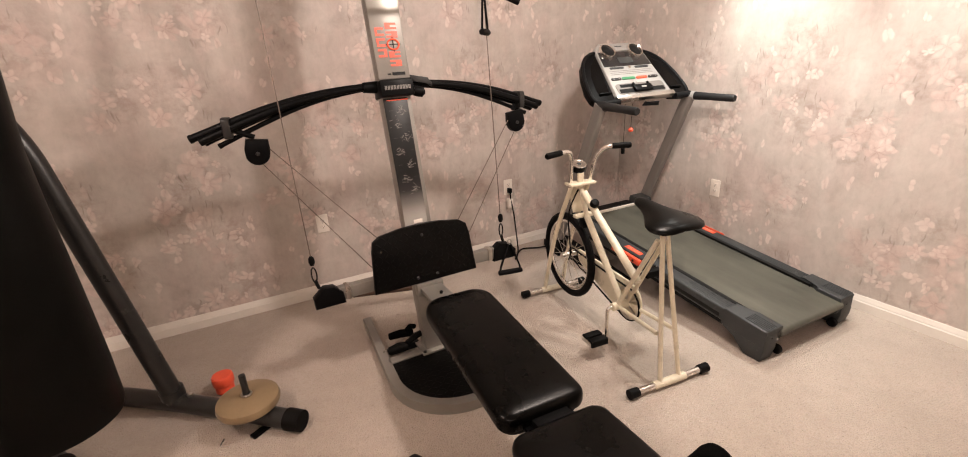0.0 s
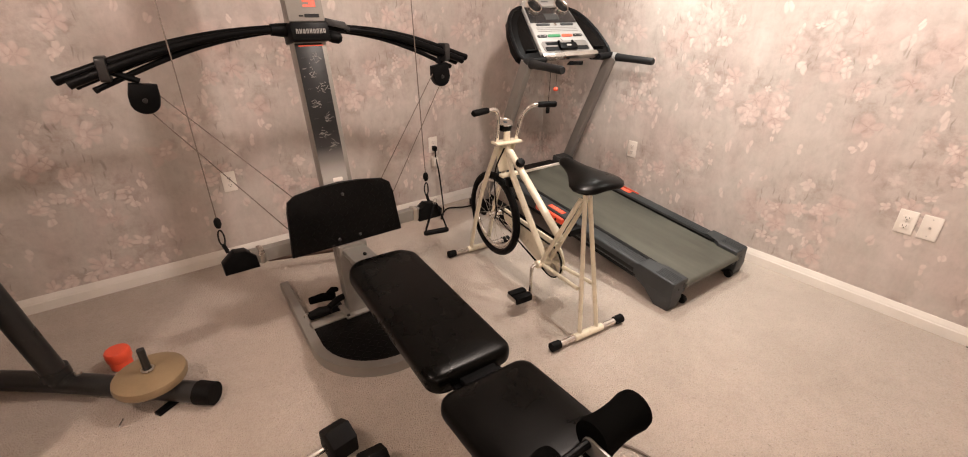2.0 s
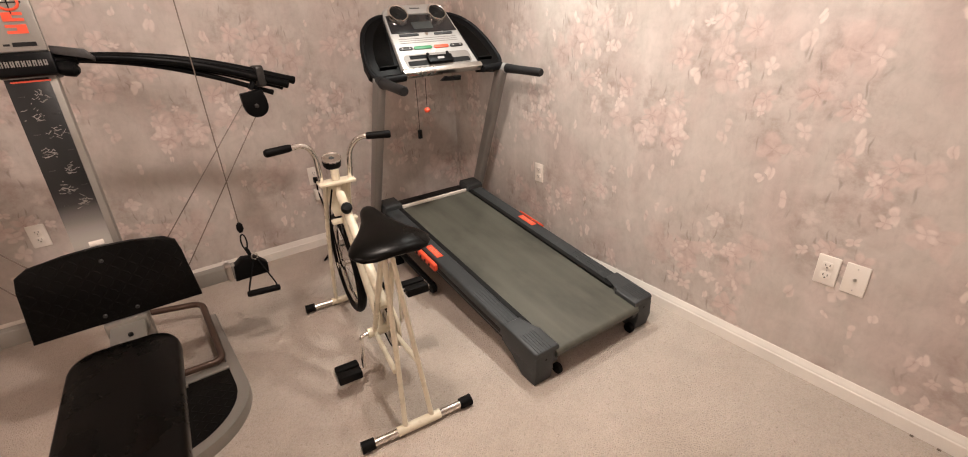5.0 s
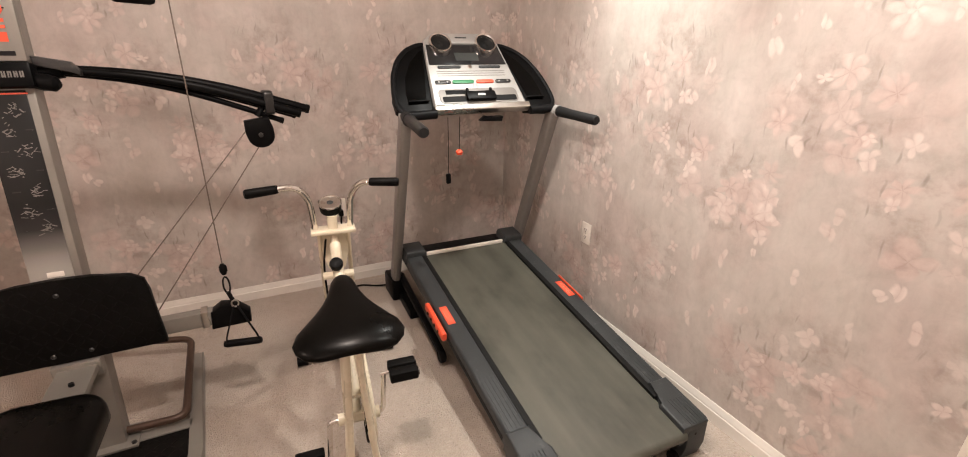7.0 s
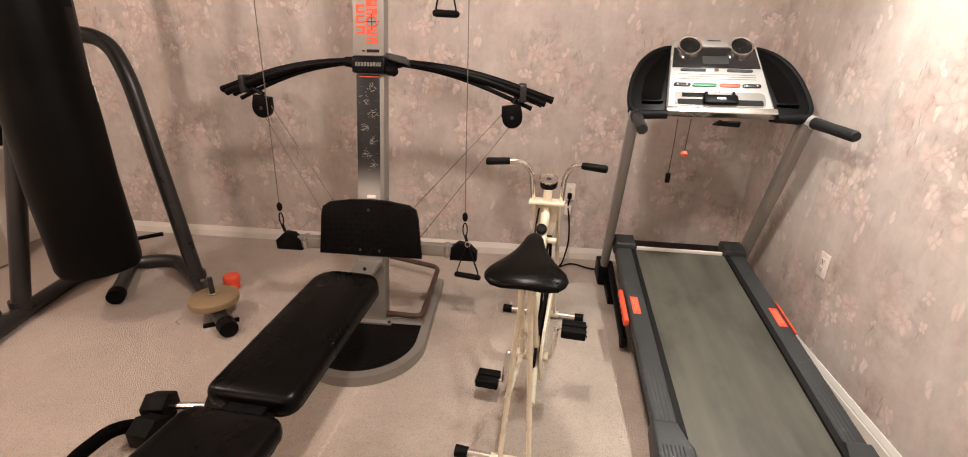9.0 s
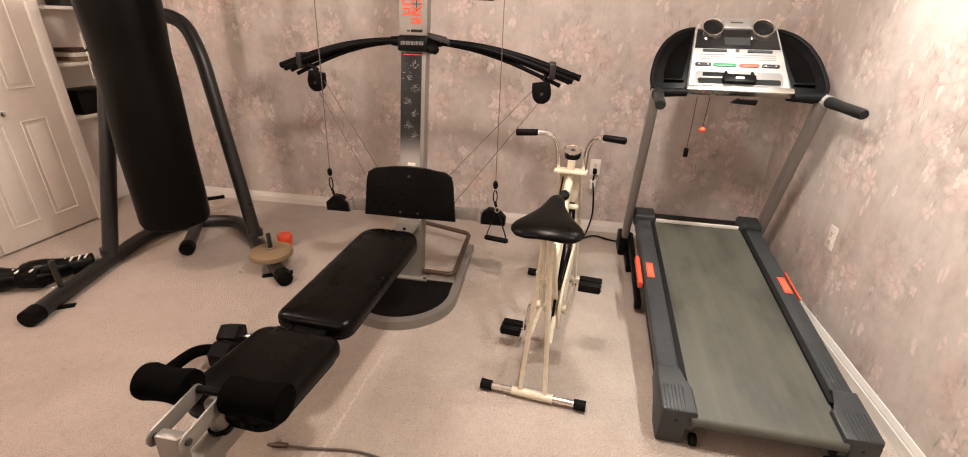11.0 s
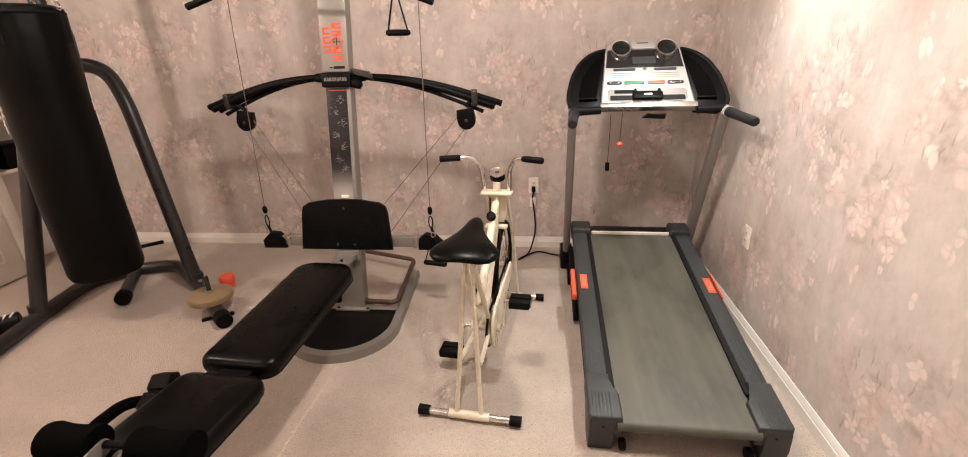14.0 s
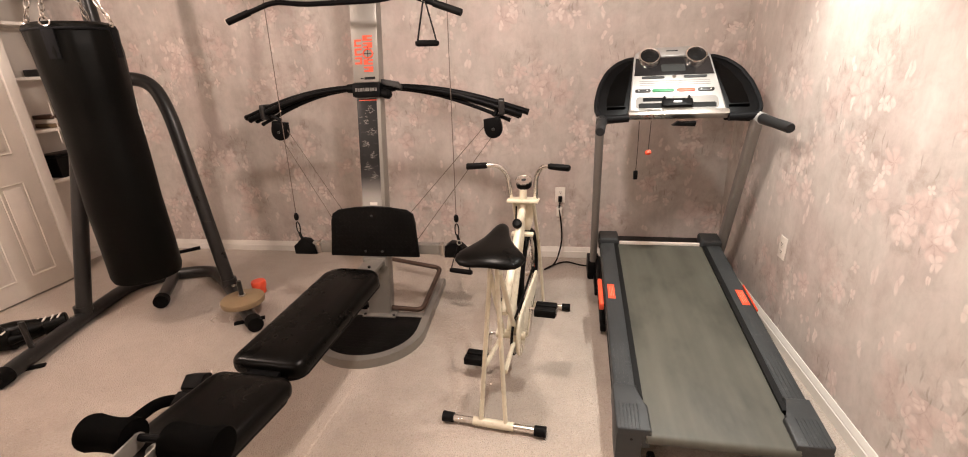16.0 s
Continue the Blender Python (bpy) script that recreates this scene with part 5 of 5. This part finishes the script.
    part("front_foot", tube([Vector((lx - 0.20, ly, 0.024)), Vector((lx + 0.20, ly, 0.024))], 0.024, 14), M_BLACK, t)
    part("roller_post", tube([Vector((lx + 0.005, -2.44, 0.30)), Vector((lx + 0.005, -2.437, 0.455))], 0.026, 18), M_SILVER, t)
    part("post_ring", tube([Vector((lx + 0.005, -2.44, 0.352)), Vector((lx + 0.005, -2.44, 0.368))], 0.033, 18), M_BLACK, t)
    for x in (lx - 0.042, lx + 0.048):
        part("swing_plate", prism(rrect(-0.022, 0.165, -0.024, 0.024, 0.022, 6), -0.003, 0.003, Matrix.Translation((x, -2.44, 0.477)) @ Matrix.Rotation(radians(-90), 4, "Z") @ Matrix.Rotation(radians(90), 4, "X") @ Matrix.Rotation(radians(-3), 4, "Z"), 0.001), M_SILVER, t)
    part("swing_arm", prism(rrect(-0.034, 0.034, -0.016, 0.016, 0.006, 4), 0, 0.385, Matrix.Translation((lx + 0.003, -2.60, 0.10)) @ Matrix.Rotation(radians(-3), 4, "X"), 0.004), M_SILVER, t)
    part("swing_bolt", tube([Vector((lx - 0.052, -2.583, 0.472)), Vector((lx + 0.058, -2.583, 0.472))], 0.009, 10), M_GREY, t)
    for z, yy, w0, w1, rr in ((0.485, -2.435, 0.058, 0.22, 0.055), (0.155, -2.60, 0.05, 0.22, 0.055)):
        part("roller_axle", tube([Vector((lx - 0.20, yy, z)), Vector((lx + w1 - 0.01, yy, z))], 0.011, 10), M_BLACK, t)
        for s in (-1, 1):
            w1 = 0.205 if s < 0 else 0.222
            prof = [(rr * (1 - 0.16 * math.sin(math.pi * i / 10)) if 0 < i < 10 else rr * 0.9, w0 + (w1 - w0) * i / 10) for i in range(11)]
            part("foam_roller", lathe([(0.012, w0 - 0.001)] + prof + [(0.012, w1 + 0.001)], (lx, yy, z), (s, 0, 0), 22), M_FOAM, t, "black foam leg roller")


gym()

# lat bar with grips, hung in front of the tower
t = thing("lat_bar", (CX, -0.90, 1.70), "black bent pull-down bar hanging from the gym", "pull-down bar")
lat = fillet([(-2.775, -0.94, 1.665), (-2.52, -0.93, 1.742), (-2.36, -0.92, 1.722), (-1.99, -0.92, 1.718), (-1.83, -0.93, 1.735), (-1.575, -0.95, 1.642)], 0.05, 6)
part("bar", tube(lat, 0.0125, 12), M_BLACK, t)
for a, b in (((-2.782, -0.94, 1.663), (-2.66, -0.936, 1.70)), ((-1.568, -0.95, 1.639), (-1.70, -0.942, 1.688))):
    part("grip", tube([Vector(a), Vector(b)], 0.0165, 12), M_RUBBER, t)
part("eye", tube([Vector((CX - 0.01, -0.92, 1.72)), Vector((CX - 0.01, -0.91, 1.80))], 0.008, 8), M_STEEL, t)
part("cable", tube([Vector((CX - 0.01, -0.91, 1.80)), Vector((CX - 0.01, -0.76, 2.03))], 0.003, 6), M_CABLE, t)


def strap_handle(at, swing, label, top=0.20, w=0.062):
    """Webbing triangle with a rubber grip; at: the middle of the grip."""
    a = Vector(at)
    d = Vector((math.cos(radians(swing)), math.sin(radians(swing)), 0))
    t = thing("strap_handle", at, label, "cable handle", "strap handles")
    part("grip", tube([a - d * w, a - d * (w - 0.01), a + d * (w - 0.01), a + d * w], 0.014, 12, radii=[0.011, 0.0145, 0.0145, 0.011]), M_RUBBER, t)
    apex = a + Vector((0, 0, top))
    for s in (-1, 1):
        part("strap", tube([a + d * s * (w - 0.008), a + d * s * (w - 0.014) + Vector((0, 0, 0.03)), apex + d * s * 0.006], 0.010, 8, flat=0.3), M_STRAP, t)
    part("ring", tube([apex + Vector((0.012 * math.cos(x), 0, 0.01 + 0.014 * math.sin(x))) for x in (2 * math.pi * i / 14 for i in range(14))], 0.003, 6, closed=True), M_STEEL, t)


strap_handle((-1.745, -0.945, 1.515), 48, "black webbing strap handle hooked on the pull-down bar", 0.185)
strap_handle((-1.655, -0.935, 0.302), -12, "black webbing strap handle hanging from the cable clip", 0.165, 0.068)

# spare handle and cuff heap behind the foot plate
t = thing("cuff_heap", (-2.29, -0.90, 0.0), "small heap of black cuffs and spare handles", "gym accessories")
for i, (a, b, r) in enumerate((((-2.37, -0.92, 0.045), (-2.28, -0.97, 0.075), 0.024), ((-2.33, -0.80, 0.05), (-2.22, -0.86, 0.07), 0.022), ((-2.29, -0.98, 0.10), (-2.19, -0.95, 0.115), 0.017), ((-2.25, -0.86, 0.10), (-2.23, -0.93, 0.15), 0.015))):
    part("padded_cuff", tube([Vector(a), Vector(a).lerp(Vector(b), 0.5) + Vector((0, 0, 0.008)), Vector(b)], r, 12, radii=[r * 0.85, r, r * 0.85]), M_FOAM if i % 2 else M_RUBBER, t)
part("cuff_strap", box(-2.36, -2.20, -0.90, -0.86, 0.0, 0.035, 0.006), M_STRAP, t)
part("ring", tube([Vector((-2.385 + 0.014 * math.cos(x), -0.925, 0.05 + 0.018 * math.sin(x))) for x in (2 * math.pi * i / 14 for i in range(14))], 0.003, 6, closed=True), M_STEEL, t)

# loose cable on the carpet
t = thing("loose_cable", (-1.9, -2.2, 0.0), "loose steel cable with a clip lying on carpet", "cable")
pc = fillet([(-2.235, -2.205, 0.012), (-2.10, -2.19, 0.008), (-1.95, -2.165, 0.007), (-1.80, -2.19, 0.007), (-1.70, -2.29, 0.007), (-1.68, -2.45, 0.007)], 0.12, 6)
part("cable", tube(pc, 0.0042, 8), M_CABLE, t)
part("cable_clip", tube([Vector((-2.275, -2.21, 0.011)), Vector((-2.235, -2.205, 0.012)), Vector((-2.20, -2.20, 0.012))], 0.010, 10, radii=[0.005, 0.011, 0.008]), M_RUST, t)
part("ring", tube([Vector((-2.235 + 0.013 * math.cos(x), -2.195 + 0.013 * math.sin(x), 0.017)) for x in (2 * math.pi * i / 14 for i in range(14))], 0.003, 6, closed=True), M_STEEL, t)


def dumbbell(at, turn):
    m = Matrix.Translation(at) @ Matrix.Rotation(radians(turn), 4, "Z")
    t = thing("dumbbell", at, "hexagonal black rubber dumbbell with a chrome handle", "dumbbell", "hex dumbbells")
    for s in (-1, 1):
        x0, x1 = sorted((s * 0.075, s * 0.165))
        hexo = [(0.062 * math.cos(radians(60 * i + 30)), 0.062 * math.sin(radians(60 * i + 30))) for i in range(6)]
        part("head", prism(hexo, x0, x1, m @ Matrix.Translation((0, 0, 0.054)) @ Matrix(((0, 0, 1, 0), (1, 0, 0, 0), (0, 1, 0, 0), (0, 0, 0, 1))), 0.008), M_RUBBER, t)
    part("handle", tube([m @ Vector((-0.078, 0, 0.054)), m @ Vector((-0.04, 0, 0.054)), m @ Vector((0.04, 0, 0.054)), m @ Vector((0.078, 0, 0.054))], 0.015, 14, radii=[0.013, 0.0165, 0.0165, 0.013]), M_CHROME, t)


dumbbell((-2.645, -1.715, 0.0), 8)
dumbbell((-2.59, -1.86, 0.0), -4)
t = thing("foam_bar", (-2.84, -1.88, 0.0), "curved black foam covered bar lying on carpet", "exercise bar")
arc = fillet([(-2.85, -2.08, 0.026), (-2.85, -2.02, 0.075), (-2.82, -1.88, 0.085), (-2.77, -1.80, 0.028)], 0.10, 6)
part("foam_sleeve", tube(arc, 0.025, 14), M_FOAM, t)

# ---------------------------------------------------------------- bag stand
SO, SF, SR = Vector((-3.65, -0.98, 0)), Vector((0.526, -0.8505, 0)), Vector((0.8505, 0.526, 0))
S = lambda r, f, z: SO + SR * r + SF * f + Vector((0, 0, z))


def bag_stand():
    t = thing("bag_stand", SO, "charcoal steel tube stand for a punching bag", "bag stand")
    base = fillet([S(-0.57, 0.57, 0.046), S(-0.405, 0.0, 0.046), S(-0.26, -0.40, 0.046), S(0.0, -0.46, 0.046), S(0.26, -0.40, 0.046), S(0.405, 0.0, 0.046), S(0.57, 0.57, 0.046)], 0.20, 7)
    part("base_tube", tube(base, 0.041, 18), M_GREY, t)
    part("centre_leg", tube([S(0, -0.44, 0.05), S(0, 0.0, 0.05)], 0.037, 16), M_GREY, t)
    for p, q in ((S(-0.565, 0.555, 0.046), S(-0.585, 0.62, 0.046)), (S(0.565, 0.555, 0.046), S(0.585, 0.62, 0.046)), (S(0, -0.02, 0.05), S(0, 0.03, 0.05))):
        part("end_cap", tube([p, q], 0.046, 18, radii=[0.046, 0.044]), M_RUBBER, t)
    for s in (-1, 1):
        top = 0.285 if s > 0 else 0.185
        up = fillet([S(s * 0.405, 0.01, 0.06), S(s * top, -0.185, 1.21), S(s * top * 0.76, -0.26, 1.40), S(0.0, -0.31, 1.42)], 0.17, 8)
        part("upright", tube(up, 0.0405, 18), M_GREY, t)
        part("upright_collar", tube([S(s * 0.405, 0.0, 0.075), S(s * 0.403, -0.002, 0.115)], 0.048, 18), M_GREY, t)
        c = S(s * 0.516, 0.385, 0.0)
        part("weight_pin", tube([c + Vector((0, 0, 0.04)), c + Vector((0, 0, 0.24))], 0.0135, 12), M_GREY, t)
        d = (SR * 0.8 + SF * -0.25 * s).normalized()
        part("floor_brace", box(-0.085, 0.085, -0.016, 0.016, 0.0, 0.012, 0.002, Matrix.Translation(S(s * 0.537, 0.465, 0.0)) @ Matrix.Rotation(math.atan2(SR.y, SR.x), 4, "Z")), M_BLACK, t)
        part("bolt", lathe([(0.012, 0), (0.012, 0.008), (0.006, 0.011)], S(s * 0.435, 0.08, 0.086), (0, 0, 1), 6), M_STEEL, t)
    mast = fillet([S(0, -0.31, 1.36), S(0, -0.31, 2.20), S(0, 0.16, 2.24)], 0.12, 8)
    part("mast", tube(mast, 0.0405, 18), M_GREY, t)
    part("strap_peg", tube([S(-0.04, -0.45, 0.08), S(-0.04, -0.455, 0.20), S(0.19, -0.50, 0.200)], 0.014, 10), M_BLACK, t)


bag_stand()


def bag():
    cx, cy = -3.555, -1.09
    t = thing("punching_bag", (cx, cy, 0.28), "black leather punching bag hanging from chains", "punching bag")
    prof = [(0.02, 0.285), (0.14, 0.287), (0.170, 0.30), (0.180, 0.33), (0.182, 0.50), (0.180, 0.75), (0.178, 1.0), (0.174, 1.15), (0.172, 1.22), (0.176, 1.30), (0.183, 1.42), (0.186, 1.55), (0.186, 1.64), (0.180, 1.675), (0.150, 1.69), (0.03, 1.685)]
    bm = lathe(prof, (cx, cy, 0), (0, 0, 1), 48)
    for v in bm.verts:
        a = math.atan2(v.co.y - cy, v.co.x - cx)
        z = v.co.z
        amt = 0.004 * math.sin(3 * a + 4 * z) + 0.006 * noise.noise(Vector((math.cos(a) * 1.5, math.sin(a) * 1.5, z * 3)))
        if 1.5 < z < 1.68:
            amt += 0.004 * math.sin(14 * a) + 0.004 * math.sin(9 * a + 20 * z)
        r = Vector((v.co.x - cx, v.co.y - cy, 0))
        if r.length > 0.1:
            v.co += r.normalized() * amt
    part("body", bm, M_BAG, t)
    part("top_hem", tube([(cx + 0.187 * math.cos(a), cy + 0.187 * math.sin(a), 1.655) for a in (2 * math.pi * i / 40 for i in range(40))], 0.007, 8, closed=True), M_STRAP, t)
    for i in range(4):
        a = radians(-70 + 90 * i)
        d = Vector((math.cos(a), math.sin(a), 0))
        tb = part("strap_tab", box(-0.026, 0.026, -0.004, 0.007, 1.52, 1.665, 0.002, Matrix.Translation((cx + d.x * 0.188, cy + d.y * 0.188, 0)) @ Matrix.Rotation(a + math.pi / 2, 4, "Z")), M_STRAP, t, "black webbing strap tab")
        dr = Vector((cx, cy, 0)) + d * 0.185
        part("d_ring", tube([dr + d.cross(Vector((0, 0, 1))) * 0.022 * math.cos(x) + Vector((0, 0, 1.685 + 0.02 * math.sin(x))) for x in (2 * math.pi * j / 14 for j in range(14))], 0.004, 6, closed=True), M_CHROME, tb)
        # chain links to the arm
        p0, p1 = dr + Vector((0, 0, 1.70)), Vector((SO + SF * 0.13).to_tuple()) + Vector((0, 0, 2.19))
        k = 15
        ch = part("chain", tube([p0, p0.lerp(p1, 0.03)], 0.005, 6), M_CHROME, t)
        for j in range(k):
            c = p0.lerp(p1, (j + 0.5) / k)
            ax = (p1 - p0).normalized()
            sd = ax.cross(Vector((0, 0, 1)) if j % 2 else d).normalized()
            if j % 2 == 0:
                sd = ax.cross(sd).normalized()
            part("link", tube([c + ax * 0.022 * math.cos(x) + sd * 0.011 * math.sin(x) for x in (2 * math.pi * q / 12 for q in range(12))], 0.0035, 5, closed=True), M_CHROME, ch)
    # white printed side marks
    for a in (radians(45), radians(231)):
        for z, h, w in ((1.235, 0.014, 0.03), (1.20, 0.014, 0.03), (1.218, 0.03, 0.012)):
            part("print_mark", box(-w / 2, w / 2, -0.001, 0.004, z - h / 2, z + h / 2, 0.001, Matrix.Translation((cx + math.cos(a) * 0.178, cy + math.sin(a) * 0.178, 0)) @ Matrix.Rotation(a + math.pi / 2, 4, "Z")), M_PLATE, t)
        for s in (-1, 1):
            pts = [(cx + math.cos(a + s * 0.05 * i / 5) * (0.179), cy + math.sin(a + s * 0.05 * i / 5) * 0.179, 1.218 + s * (0.035 + 0.014 * i)) for i in range(6)]
            part("print_mark", tube(pts, 0.004, 6), M_PLATE, t)


bag()

# weight plate on the stand's pin, cap jar behind it
c = S(0.516, 0.385, 0.088)
t = thing("weight_plate", c, "tan vinyl covered weight plate on a steel pin", "weight plate")
part("disc", lathe([(0.0165, 0.004), (0.045, 0.0), (0.104, 0.0), (0.121, 0.008), (0.125, 0.024), (0.121, 0.040), (0.104, 0.048), (0.05, 0.049), (0.04, 0.053), (0.0165, 0.053)], c, (0, 0, 1), 40), M_BROWNW, t)
part("hole_collar", tube([c + Vector((0.019 * math.cos(a), 0.019 * math.sin(a), 0.061)) for a in (2 * math.pi * i / 18 for i in range(18))], 0.004, 6, closed=True), M_STEEL, t)
part("spring_clip", tube(fillet([c + Vector((-0.10, -0.13, -0.02)), c + Vector((-0.12, -0.15, -0.035)), c + Vector((-0.09, -0.16, -0.04))], 0.01, 3), 0.003, 6), M_CHROME, t)
t = thing("plastic_jar", (-3.115, -0.735, 0.0), "small jar with a bright orange-red cap on carpet", "jar")
part("body", lathe([(0.034, 0.0), (0.040, 0.006), (0.040, 0.04), (0.037, 0.046)], (-3.115, -0.735, 0), (0, 0, 1), 24), M_ORANGE, t)
part("cap", lathe([(0.045, 0.044), (0.047, 0.05), (0.047, 0.083), (0.043, 0.089), (0.0, 0.09)], (-3.115, -0.735, 0), (0, 0, 1), 12), M_ORANGE, t, "ridged orange-red cap")


def glove(at, turn, flip):
    m = Matrix.Translation(at) @ Matrix.Rotation(radians(turn), 4, "Z")
    t = thing("boxing_glove", at, "black boxing glove with white laces lying on carpet", "boxing glove", "pair of gloves")
    part("fist", tube([m @ Vector((x, 0, 0.075)) for x in (-0.13, -0.125, -0.10, -0.06, -0.01, 0.05, 0.10)], 0.07, 18, radii=[0.02, 0.045, 0.068, 0.076, 0.074, 0.058, 0.05]), M_VINYL, t)
    part("cuff", tube([m @ Vector((x, 0, 0.066)) for x in (0.095, 0.10, 0.20, 0.205)], 0.055, 18, radii=[0.046, 0.052, 0.058, 0.052]), M_BAG, t)
    part("thumb", tube([m @ Vector(p) for p in ((0.03, flip * 0.05, 0.07), (-0.04, flip * 0.078, 0.075), (-0.09, flip * 0.07, 0.075))], 0.026, 12, radii=[0.02, 0.028, 0.018]), M_VINYL, t)
    for i in range(4):
        x = 0.07 + 0.033 * i
        part("lace", tube([m @ Vector((x, -0.03, 0.105 + 0.012 * (i % 2))), m @ Vector((x + 0.015, 0.0, 0.126)), m @ Vector((x, 0.03, 0.108))], 0.005, 6), M_PLATE, t)


glove((-4.30, -1.58, 0.0), 25, 1)
glove((-4.14, -1.44, 0.0), 48, -1)
